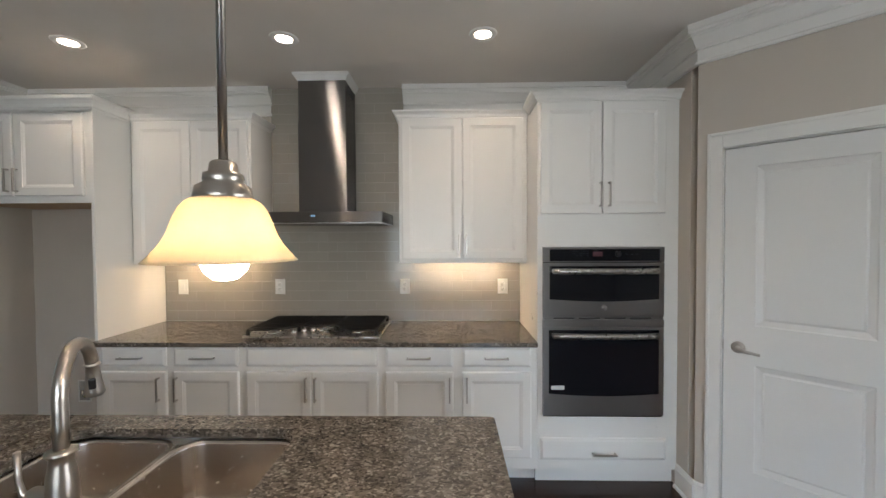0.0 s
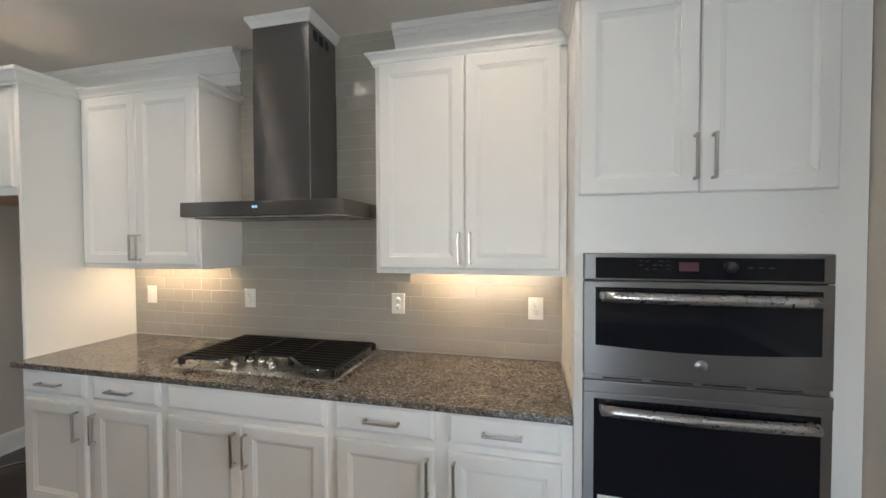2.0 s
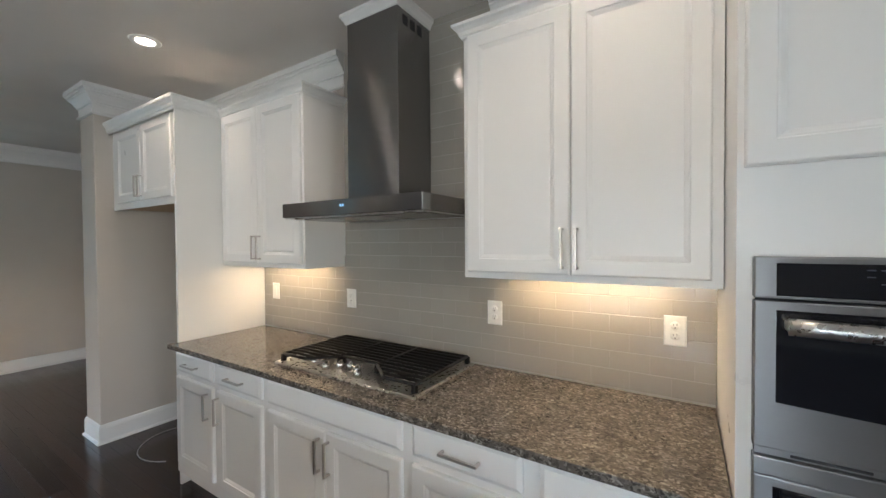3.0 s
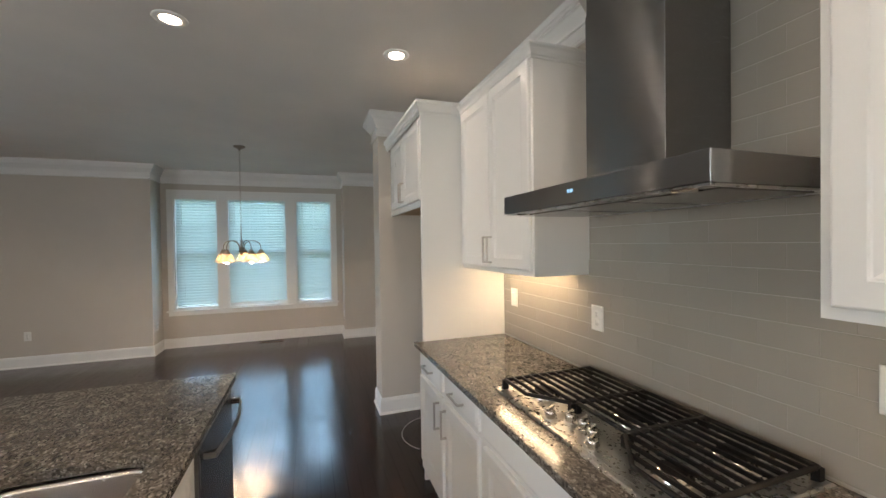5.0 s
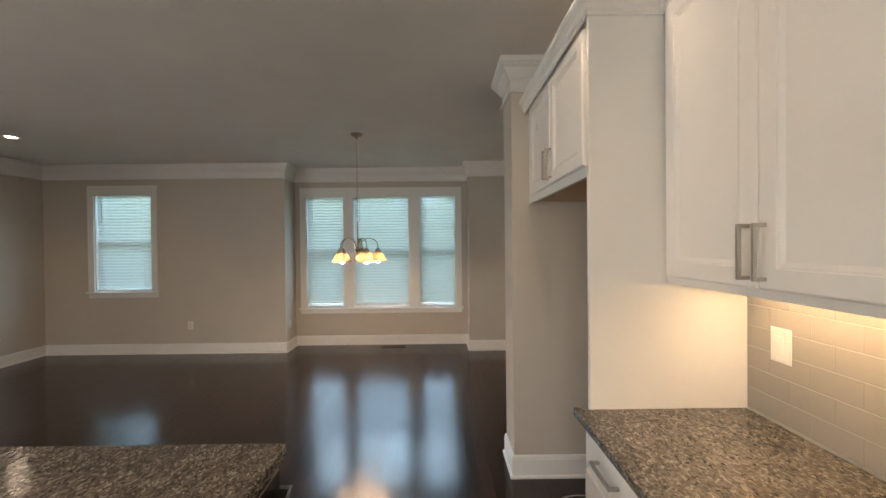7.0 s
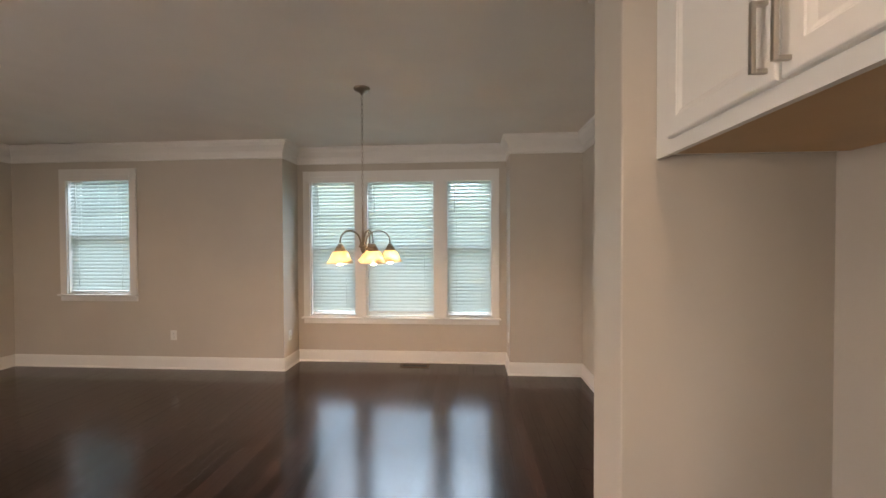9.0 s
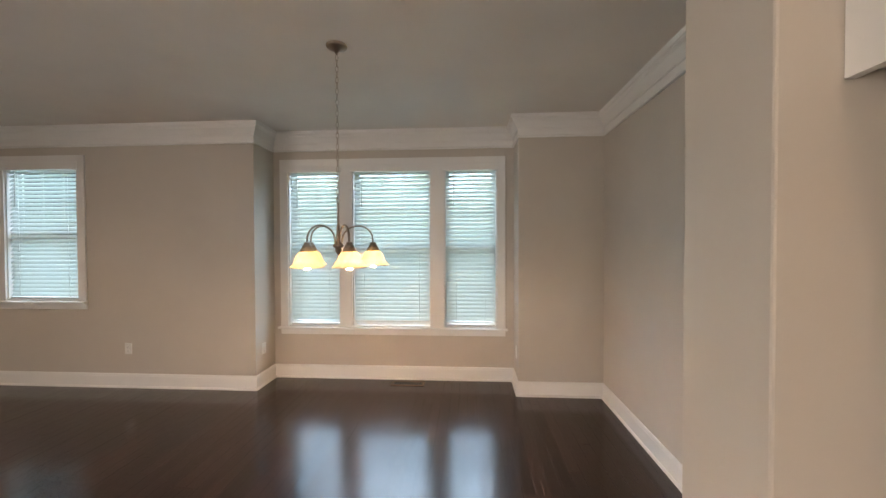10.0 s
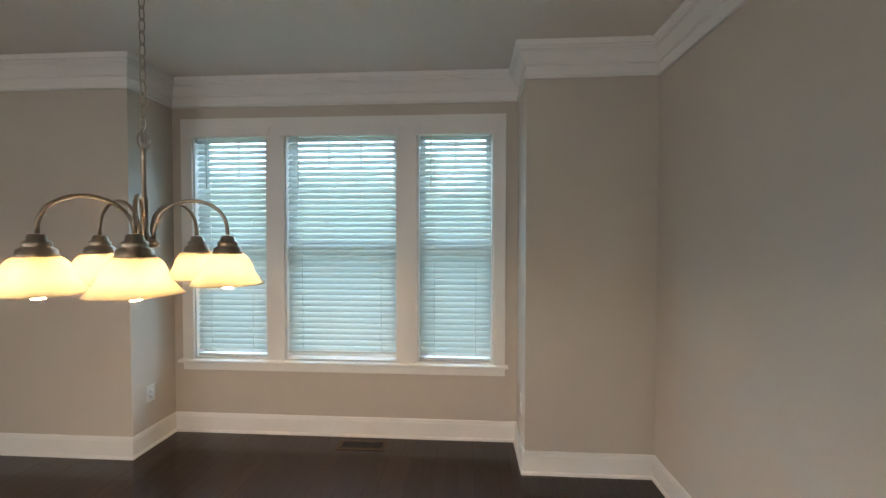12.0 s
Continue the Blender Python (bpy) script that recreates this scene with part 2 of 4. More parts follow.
GLASS = clear_glass("window glass")
SLAT = slat_vinyl("white faux wood slat")
LAWN = paint("lawn", (0.07, 0.11, 0.035), 0.9, 0.3, 30, 0.5)
VIEW = distance_view("glowing far trees and sky")
BULB_GLOW = glow("lit frosted bulb", (1.0, 0.77, 0.52), BULB)
PENDANT_GLOW = glow("lit pendant bulb", (1.0, 0.78, 0.52), BULB * 0.62)
CAN_GLOW = glow("lit recessed lens", (1.0, 0.88, 0.76), CAN)
STRIP_GLOW = glow("lit strip diffuser", (1.0, 0.76, 0.47), STRIP)
DISPLAY = glow("lit blue display", (0.35, 0.7, 1.0), 0.09)
REDLIGHT = glow("dim red display", (0.035, 0.006, 0.010), 0.08)
SLOT = plain("shaded socket slot", (0.16, 0.15, 0.14), 0.6)
TAG = plain("yellow-green tag", (0.45, 0.47, 0.05), 0.5)
KEYMARK = plain("faint grey key print", (0.07, 0.075, 0.085), 0.5)


def tile_glaze(name):
    m, nt, b = shader(name)
    rnd = nt.nodes.new("ShaderNodeObjectInfo").outputs["Random"]
    nt.links.new(ramp(nt, rnd, [(0, (0.335, 0.307, 0.263)), (1, (0.352, 0.323, 0.278))]), b.inputs["Base Color"])
    span(nt, tex(nt, 20, 3), 0.09, 0.17, b.inputs["Roughness"])
    bump(nt, tex(nt, 22, 2), 0.06, 0.002, b)
    return m


TILE = tile_glaze("taupe glazed tile")

# ---- mesh helpers ----


def box(bm, x0, x1, y0, y1, z0, z1, bev=0.0):
    vs = [bm.verts.new((x, y, z)) for x in (x0, x1) for y in (y0, y1) for z in (z0, z1)]
    fs = [bm.faces.new([vs[i] for i in q]) for q in ((0, 1, 3, 2), (4, 6, 7, 5), (0, 4, 5, 1), (2, 3, 7, 6), (0, 2, 6, 4), (1, 5, 7, 3))]
    if bev:
        es = list({e for f in fs for e in f.edges})
        bmesh.ops.bevel(bm, geom=es, offset=bev, segments=2, affect="EDGES", profile=0.5)
    return bm


def boxes(*spec, bev=0.0):
    bm = bmesh.new()
    for s in spec:
        box(bm, *s, bev=bev)
    return bm


def lathe(bm, prof, at=(0, 0, 0), n=28, closed=False):
    """Turns a profile of (radius, height) round the vertical through at."""
    rings = []
    for r, z in prof:
        if r < 1e-6:
            rings.append([bm.verts.new((at[0], at[1], at[2] + z))])
        else:
            rings.append([bm.verts.new((at[0] + r * math.cos(2 * math.pi * i / n), at[1] + r * math.sin(2 * math.pi * i / n), at[2] + z)) for i in range(n)])
    pairs = list(zip(rings, rings[1:]))
    if closed:
        pairs.append((rings[-1], rings[0]))
    for a, b in pairs:
        for i in range(n):
            j = (i + 1) % n
            q = [a[i % len(a)], a[j % len(a)], b[j % len(b)], b[i % len(b)]]
            q = list(dict.fromkeys(q))
            if len(q) > 2:
                f = bm.faces.new(q)
                f.smooth = True
    return bm


def tube(bm, pts, r, n=10, closed=False):
    """A round bar along points; r may be one radius or one for each point."""
    pts = [Vector(p) for p in pts]
    rs = r if isinstance(r, (list, tuple)) else [r] * len(pts)
    rings, up = [], None
    for i, p in enumerate(pts):
        a = pts[(i - 1) % len(pts)] if closed or i else p
        c = pts[(i + 1) % len(pts)] if closed or i < len(pts) - 1 else p
        d = (c - a).normalized()
        if up is None:
            up = d.orthogonal().normalized()
        up = (up - d * up.dot(d)).normalized()
        s = d.cross(up)
        rings.append([bm.verts.new(p + rs[i] * (up * math.cos(2 * math.pi * k / n) + s * math.sin(2 * math.pi * k / n))) for k in range(n)])
    pairs = list(zip(rings, rings[1:])) + ([(rings[-1], rings[0])] if closed else [])
    for a, b in pairs:
        for k in range(n):
            f = bm.faces.new((a[k], a[(k + 1) % n], b[(k + 1) % n], b[k]))
            f.smooth = True
    if not closed:
        bm.faces.new(rings[0][::-1])
        bm.faces.new(rings[-1])
    return bm


def sweep(bm, path, prof):
    """Runs a moulding profile of (distance from the wall, height) along a plan path with mitred corners; the room lies to its left."""
    n = len(path)
    rows = []
    for i, p in enumerate(path):
        dirs = []
        if i:
            dirs.append((Vector(p) - Vector(path[i - 1])).normalized())
        if i < n - 1:
            dirs.append((Vector(path[i + 1]) - Vector(p)).normalized())
        ns = [Vector((-d.y, d.x)) for d in dirs]
        m = sum(ns, Vector((0, 0))).normalized()
        m /= max(0.3, m.dot(ns[0]))
        rows.append([bm.verts.new((p[0] + m.x * d, p[1] + m.y * d, z)) for d, z in prof])
    k = len(prof)
    for a, b in zip(rows, rows[1:]):
        for j in range(k):
            bm.faces.new((a[j], b[j], b[(j + 1) % k], a[(j + 1) % k]))
    bm.faces.new(rows[0])
    bm.faces.new(rows[-1][::-1])
    return bm


def panel(w, h, t, levels):
    """A slab from (0,0,0) to (w,t,h) whose front, towards -y, steps through (inset, depth) levels."""
    bm = bmesh.new()

    def ring(i, y):
        return [bm.verts.new(c) for c in ((i, y, i), (w - i, y, i), (w - i, y, h - i), (i, y, h - i))]

    rings = [ring(0, t)] + [ring(i, y) for i, y in levels]
    for a, b in zip(rings, rings[1:]):
        for k in range(4):
            bm.faces.new((a[k], a[(k + 1) % 4], b[(k + 1) % 4], b[k]))
    bm.faces.new(rings[-1])
    bm.faces.new(rings[0][::-1])
    return bm


def mesh_of(name, bm, material):
    bmesh.ops.recalc_face_normals(bm, faces=bm.faces[:])
    me = bpy.data.meshes.new(name)
    bm.to_mesh(me)
    bm.free()
    me.materials.append(material)
    return me


def part(name, bm, material, parent=None, label="", at=None):
    ob = new(name, mesh_of(name, bm, material))
    if parent is not None:
        ob.parent = parent
    if at is not None:
        ob.matrix_basis = at if isinstance(at, Matrix) else Matrix.Translation(at)
    if label:
        tagged(ob, label)
    return ob


def thing(name, at, label, category, group=""):
    ob = new(name)
    ob.empty_display_size = 0.1
    ob.matrix_basis = at if isinstance(at, Matrix) else Matrix.Translation(at)
    return tagged(ob, label, category, group)


def structure(name, bm, material, label, category):
    return tagged(part(name, bm, material), label, category, kind="structure")


# ---- walls, floor, ceiling ----
NORTH, DINING_N, WEST, BAY, SOUTH, EAST = 3.77, 3.83, -5.60, -6.0, -3.15, 4.5
DEND = 3.0
PIER0, PIER1, PIER_Y = -2.825, -2.532, 3.075
BAY0, BAY1 = 0.338, 3.014
SIDE_X, SIDE_Y = 2.245, 2.97
T = 0.15
W3 = [(0.506, 1.100), (1.238, 2.114), (2.262, 2.836)]
W3Z = (0.577, 2.368)
W1, W1Z = (-2.410, -1.583), (0.908, 2.370)
# WS and WE: openings of unseen windows, added to let daylight in
WS, WSZ = [(-0.75, 0.1), (0.2, 1.05), (1.15, 2.0)], (0.4, 2.4)
WE = [(0.1, 0.95), (1.05, 1.9)]

structure("wall_north", boxes((PIER1 - 0.05, SIDE_X + 0.15, NORTH, NORTH + T, 0, CEIL)), WALL, "greige painted kitchen wall behind the cabinets", "wall")
wall_tile = bpy.data.objects["wall_north"]
structure("wall_dining", boxes((BAY - T, PIER0 + 0.1, DINING_N, DINING_N + T, 0, CEIL)), WALL, "greige painted dining room wall", "wall")
structure("wall_pier", boxes((PIER0, PIER1, PIER_Y, DINING_N, 0, CEIL), bev=0.006), WALL, "greige wall end beside the refrigerator alcove", "wall")
structure("wall_west", boxes((WEST - T, WEST, SOUTH - T, W1[0], 0, CEIL), (WEST - T, WEST, W1[1], BAY0, 0, CEIL),
                             (WEST - T, WEST, W1[0], W1[1], 0, W1Z[0]), (WEST - T, WEST, W1[0], W1[1], W1Z[1], CEIL)), WALL, "greige painted outer wall with one window", "wall")
structure("wall_west_end", boxes((WEST - T, WEST, BAY1, DINING_N, 0, CEIL)), WALL, "greige wall between the bay and the corner", "wall")
structure("wall_bay_side", boxes((BAY - T, WEST - T, BAY0 - T, BAY0, 0, CEIL)), WALL, "greige return wall of the window bay", "wall")
structure("wall_bay_return", boxes((BAY - T, WEST - T, BAY1, BAY1 + T, 0, CEIL)), WALL, "greige return wall of the window bay", "wall")
bay = boxes((BAY - T, BAY, BAY0, W3[0][0], 0, CEIL), (BAY - T, BAY, W3[2][1], BAY1, 0, CEIL),
            (BAY - T, BAY, W3[0][0], W3[2][1], 0, W3Z[0]), (BAY - T, BAY, W3[0][0], W3[2][1], W3Z[1], CEIL),
            (BAY - T, BAY, W3[0][1], W3[1][0], *W3Z), (BAY - T, BAY, W3[1][1], W3[2][0], *W3Z))
structure("wall_bay", bay, WALL, "greige bay wall with a triple window", "wall")
sw = boxes((WEST, WS[0][0], SOUTH - T, SOUTH, 0, CEIL), (WS[-1][1], EAST + T, SOUTH - T, SOUTH, 0, CEIL),
           (WS[0][0], WS[-1][1], SOUTH - T, SOUTH, 0, WSZ[0]), (WS[0][0], WS[-1][1], SOUTH - T, SOUTH, WSZ[1], CEIL),
           *[(a[1], b[0], SOUTH - T, SOUTH, *WSZ) for a, b in zip(WS, WS[1:])])
structure("wall_south", sw, WALL, "greige painted living room wall with added unseen windows", "wall")
structure("wall_east", boxes((EAST, EAST + T, SOUTH, WE[0][0], 0, CEIL), (EAST, EAST + T, WE[-1][1], SIDE_Y - (DEND - SIDE_X) + T, 0, CEIL), (EAST, EAST + T, WE[0][0], WE[-1][1], 0, WSZ[0]), (EAST, EAST + T, WE[0][0], WE[-1][1], WSZ[1], CEIL), (EAST, EAST + T, WE[0][1], WE[1][0], *WSZ), (DEND + 0.05, EAST, SIDE_Y - (DEND - SIDE_X), SIDE_Y - (DEND - SIDE_X) + T, 0, CEIL)), WALL, "greige painted wall out of view with an added double window", "wall")
structure("wall_side", boxes((SIDE_X, SIDE_X + T, SIDE_Y + 0.06, NORTH, 0, CEIL)), WALL, "narrow greige wall beside the oven cabinet", "wall")
# the pantry wall stands at 45 degrees: local x runs along it, local y into the pantry
DIAG = Matrix.Translation((SIDE_X, SIDE_Y, 0)) @ pose(0, 0, 0, 0, 0, -45)
D0, D1, DTOP, DLEN = 0.122, 0.838, 2.045, math.hypot(DEND - SIDE_X, DEND - SIDE_X)
pantry = structure("wall_pantry", boxes((0, D0, 0, 0.12, 0, CEIL), (D1, DLEN, 0, 0.12, 0, CEIL), (D0, D1, 0, 0.12, DTOP, CEIL)), WALL, "greige angled wall around the pantry door", "wall")
pantry.matrix_basis = DIAG
structure("wall_pantry_back", boxes((SIDE_X + 0.16, 3.6, NORTH, NORTH + T, 0, CEIL), (3.45, 3.6, SIDE_Y - (DEND - SIDE_X) + T, NORTH, 0, CEIL)), WALL, "plain wall inside the dark pantry", "wall")

ceiling = structure("ceiling", boxes((BAY - T, EAST + T, SOUTH - T, DINING_N + T, CEIL, CEIL + 0.12)), CEILING, "flat grey-beige painted ceiling", "ceiling")
floor = structure("floor", boxes((BAY - T, EAST + T, SOUTH - T, DINING_N + T, -0.12, -0.016)), SUBFLOOR, "dark-stained glossy hardwood strip floor", "floor")

CROWN = [(0, 2.532), (0.016, 2.532), (0.020, 2.542), (0.014, 2.552), (0.006, 2.556), (0.006, 2.612), (0.016, 2.614), (0.016, 2.624), (0.022, 2.630), (0.034, 2.652),
         (0.052, 2.676), (0.060, 2.680), (0.060, 2.690), (0.068, 2.692), (0.070, 2.704), (0.079, 2.708), (0.079, 2.743), (0, 2.743)]
structure("trim_crown", sweep(bmesh.new(), [(-0.563, NORTH), (PIER1, NORTH), (PIER1, PIER_Y), (PIER0, PIER_Y), (PIER0, DINING_N), (WEST, DINING_N), (WEST, BAY1), (BAY, BAY1),
                                            (BAY, BAY0), (WEST, BAY0), (WEST, SOUTH), (EAST, SOUTH), (EAST, SIDE_Y - DEND + SIDE_X), (DEND, SIDE_Y - DEND + SIDE_X), (SIDE_X, SIDE_Y), (SIDE_X, NORTH), (0.47, NORTH)], CROWN),
          TRIM, "tall white crown moulding along the ceiling", "moulding")
BASE = [(0, 0), (0.026, 0), (0.026, 0.008), (0.022, 0.016), (0.014, 0.020), (0.014, 0.120), (0.011, 0.126), (0.011, 0.133), (0.006, 0.145), (0, 0.148)]
E45 = 0.70711


def on_diag(u):
    return (SIDE_X + u * E45, SIDE_Y - u * E45)


structure("baseboard", sweep(bmesh.new(), [(-1.47, NORTH), (PIER1, NORTH), (PIER1, PIER_Y), (PIER0, PIER_Y), (PIER0, DINING_N), (WEST, DINING_N), (WEST, BAY1), (BAY, BAY1),
                                           (BAY, BAY0), (WEST, BAY0), (WEST, SOUTH), (EAST, SOUTH), (EAST, SIDE_Y - DEND + SIDE_X), (DEND, SIDE_Y - DEND + SIDE_X), on_diag(D1 + 0.07)], BASE), TRIM, "white painted baseboard with a shoe", "baseboard")
structure("baseboard_pantry", sweep(bmesh.new(), [on_diag(D0 - 0.07), (SIDE_X, SIDE_Y), (SIDE_X, 3.14)], BASE), TRIM, "short white baseboard beside the pantry door", "baseboard")

# ---- outside ----
structure("ground", boxes((-400, 400, -400, 400, -0.5, -0.3)), LAWN, "green lawn around the house", "ground")
# two sheets that give off daylight themselves, coloured as trees and sky
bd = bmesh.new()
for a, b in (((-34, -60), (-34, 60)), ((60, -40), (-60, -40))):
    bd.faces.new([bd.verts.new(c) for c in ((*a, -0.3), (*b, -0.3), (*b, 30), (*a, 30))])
structure("backdrop", bd, VIEW, "glowing sheets coloured as far green trees under a pale sky", "backdrop")

# ---- windows ----


def window(name, at, units, z0, z1, label, sill_over=0.03, blinds=True, cols=(2, 3, 2)):
    """Cased window in a wall; local x runs to the right as seen from the room, local y out of the house."""
    win = tagged(new(name), label, "window", kind="structure")
    win.matrix_basis = at
    x0, x1 = units[0][0], units[-1][1]
    c = 0.088
    sides = [(x0 - c, x0, -0.02, 0, z0, z1 + 0.075), (x1, x1 + c, -0.02, 0, z0, z1 + 0.075), (x0, x1, -0.02, 0, z1, z1 + 0.075)]
    for a, b in zip(units, units[1:]):
        sides.append((a[1], b[0], -0.02, 0, z0, z1))
    for s in sides:
        part("casing", boxes(s, bev=0.002), TRIM, win)
    part("window_sill", boxes((x0 - c - sill_over, x1 + c + sill_over, -0.055, 0.0, z0 - 0.022, z0), bev=0.006), TRIM, win)
    part("apron", boxes((x0 - c, x1 + c, -0.018, 0, z0 - 0.085, z0 - 0.024), bev=0.004), TRIM, win)
    for n, (a, b) in enumerate(units):
        part("jamb", boxes((a, a + 0.012, 0, 0.13, z0, z1), (b - 0.012, b, 0, 0.13, z0, z1), (a + 0.012, b - 0.012, 0, 0.13, z1 - 0.012, z1), (a + 0.012, b - 0.012, 0, 0.13, z0, z0 + 0.012)), TRIM, win)
        mid = (z0 + z1) / 2
        for lo, hi, y in ((z0 + 0.012, mid + 0.02, 0.085), (mid - 0.02, z1 - 0.012, 0.112)):
            a1, b1, f = a + 0.012, b - 0.012, 0.042
            sash = part("sash", boxes((a1, a1 + f, y, y + 0.026, lo, hi), (b1 - f, b1, y, y + 0.026, lo, hi), (a1 + f, b1 - f, y, y + 0.026, lo, lo + f), (a1 + f, b1 - f, y, y + 0.026, hi - f, hi)), TRIM, win)
            pane = part("pane", boxes((a1 + f, b1 - f, y + 0.010, y + 0.014, lo + f, hi - f)), GLASS, sash)
            pane.visible_shadow = False
            if y > 0.1:
                k = cols[n % len(cols)]
                for i in range(1, k):
                    xm = a1 + f + (b1 - a1 - 2 * f) * i / k
                    part("muntin", boxes((xm - 0.009, xm + 0.009, y + 0.002, y + 0.008, lo + f, hi - f)), TRIM, sash)
                zm = (lo + hi) / 2
                part("muntin", boxes((a1 + f, b1 - f, y + 0.0025, y + 0.0075, zm - 0.009, zm + 0.009)), TRIM, sash)
        if blinds:
            blind(at, a, b, z0, z1, 0.035 if n == 1 else 0.0)
    return win


def slat_mesh(w):
    """Crowned slat, 50 mm deep, tilted with its room edge down."""
    bm = bmesh.new()
    rows = []
    tilt = radians(53)
    for i in range(6):
        u = -0.025 + 0.01 * i
        v = 0.0028 * (1 - (u / 0.025) ** 2)
        y, z = u * math.cos(tilt) - v * math.sin(tilt), u * math.sin(tilt) + v * math.cos(tilt)
        rows.append((y, z))
    loops = [[bm.verts.new((x, y, z)) for y, z in rows] + [bm.verts.new((x, y + 0.0017, z - 0.0019)) for y, z in reversed(rows)] for x in (0, w)]
    k = len(loops[0])
    for j in range(k):
        f = bm.faces.new((loops[0][j], loops[1][j], loops[1][(j + 1) % k], loops[0][(j + 1) % k]))
    bm.faces.new(loops[0])
    bm.faces.new(loops[1][::-1])
    return mesh_of("slat", bm, SLAT)


def blind(at, a, b, z0, z1, lift):
    """Horizontal slat blind, let down, in a window opening."""
    th = thing("window_blind", at @ Matrix.Translation((a, 0, z0)), "white faux-wood blind let down with tilted slats", "blind", "window blinds")
    w, h = b - a, z1 - z0
    part("valance", boxes((-0.022, w + 0.022, -0.036, -0.022, h - 0.072, h + 0.003), (-0.022, -0.010, -0.022, -0.0205, h - 0.072, h + 0.003), bev=0.004), TRIM, th)
    part("headrail", boxes((0.014, w - 0.014, 0.008, 0.062, h - 0.060, h - 0.014)), TRIM, th)
    me = slat_mesh(w - 0.032)
    zt, pitch = h - 0.085, 0.0436
    zb = 0.03 + lift
    n = int((zt - zb - 0.02) / pitch)
    for i in range(n + 1):
        s = new("slat", me)
        s.parent = th
        s.matrix_basis = pose(0.016, 0.036, zt - i * pitch + random.uniform(-0.0004, 0.0004), random.uniform(-0.4, 0.4))
    part("bottom_rail", boxes((0.016, w - 0.016, 0.012, 0.060, zb - 0.012, zb + 0.008), bev=0.004), TRIM, th)
    for x in (0.13, w - 0.13):
        for y in (0.013, 0.060):
            part("ladder_cord", tube(bmesh.new(), [(x, y, zb), (x, y, h - 0.05)], 0.0011, 5), PLASTIC, th)
    part("wand", tube(bmesh.new(), [(0.105, 0.004, h - 0.06), (0.105, 0.002, h - 0.1), (0.105, 0.002, h - 0.46)], 0.004, 6), PLASTIC, th)


WEST_TURN = pose(0, 0, 0, 0, 0, 90)
window("window_1", Matrix.Translation((BAY, 0, 0)) @ WEST_TURN, W3, *W3Z, "white-cased triple window with blinds in the bay", 0.022)
window("window_2", Matrix.Translation((WEST, 0, 0)) @ WEST_TURN, [W1], *W1Z, "white-cased single window with a blind", 0.012, True, (3,))
# the next two windows are out of view, added around the daylight lamps
window("window_3", Matrix.Translation((0, SOUTH, 0)) @ pose(0, 0, 0, 0, 0, 180), [(-b, -a) for a, b in reversed(WS)], *WSZ, "white-cased triple window of the living room", 0.02, False)
window("window_4", Matrix.Translation((EAST, 0, 0)) @ pose(0, 0, 0, 0, 0, -90), [(-b, -a) for a, b in reversed(WE)], *WSZ, "white-cased double window of the living room", 0.02, False)

# ---- pantry door ----
door = tagged(new("door_1"), "closed white two-panel pantry door in an angled wall", "door", kind="structure")
door.matrix_basis = DIAG
for s in ((D0 - 0.07, D0, -0.018, 0, 0, DTOP + 0.085), (D1, D1 + 0.07, -0.018, 0, 0, DTOP + 0.085), (D0, D1, -0.018, 0, DTOP, DTOP + 0.085)):
    cas = part("casing", boxes(s, bev=0.004), TRIM, door)
part("casing_bead", boxes((D0 - 0.07, D0 - 0.054, -0.026, -0.018, 0, DTOP + 0.085), (D0 - 0.054, D1 + 0.054, -0.026, -0.018, DTOP + 0.067, DTOP + 0.085), (D1 + 0.054, D1 + 0.07, -0.026, -0.018, 0, DTOP + 0.085), bev=0.003), TRIM, door)
part("jamb", boxes((D0, D0 + 0.004, 0, 0.12, 0, DTOP), (D1 - 0.004, D1, 0, 0.12, 0, DTOP), (D0 + 0.004, D1 - 0.004, 0, 0.12, DTOP - 0.004, DTOP)), TRIM, door)
DW, DH = D1 - D0 - 0.014, DTOP - 0.02


def moulded_door(w, h):
    """Two sunk panels with sloped edges in one slab."""
    bm = bmesh.new()
    holes = ((0.135, w - 0.135, 0.29, 0.865), (0.135, w - 0.135, 1.075, h - 0.105))
    xs = [0, 0.135, w - 0.135, w]
    zs = [0, 0.29, 0.865, 1.075, h - 0.105, h]
    grid = {(i, j): bm.verts.new((x, 0, z)) for i, x in enumerate(xs) for j, z in enumerate(zs)}
    for i in range(3):
        for j in range(5):
            if not (i == 1 and j in (1, 3)):
                bm.faces.new((grid[i, j], grid[i + 1, j], grid[i + 1, j + 1], grid[i, j + 1]))
    for j in (1, 3):
        last = [grid[1, j], grid[2, j], grid[2, j + 1], grid[1, j + 1]]
        xa, xb, za, zb = xs[1], xs[2], zs[j], zs[j + 1]
        for i, y in ((0.006, 0.006), (0.030, 0.015), (0.036, 0.014), (0.042, 0.010)):
            ring = [bm.verts.new(c) for c in ((xa + i, y, za + i), (xb - i, y, za + i), (xb - i, y, zb - i), (xa + i, y, zb - i))]
            for k in range(4):
                bm.faces.new((last[k], last[(k + 1) % 4], ring[(k + 1) % 4], ring[k]))
            last = ring
        bm.faces.new(last)
    back = [bm.verts.new(c) for c in ((0, 0.035, 0), (w, 0.035, 0), (w, 0.035, h), (0, 0.035, h))]
    bm.faces.new(back[::-1])
    bm.faces.new([grid[0, j] for j in range(6)] + [back[3], back[0]])
    bm.faces.new([grid[3, j] for j in range(5, -1, -1)] + [back[1], back[2]])
    bm.faces.new([grid[i, 5] for i in range(4)] + [back[2], back[3]])
    bm.faces.new([grid[i, 0] for i in range(3, -1, -1)] + [back[0], back[1]])
    return bm


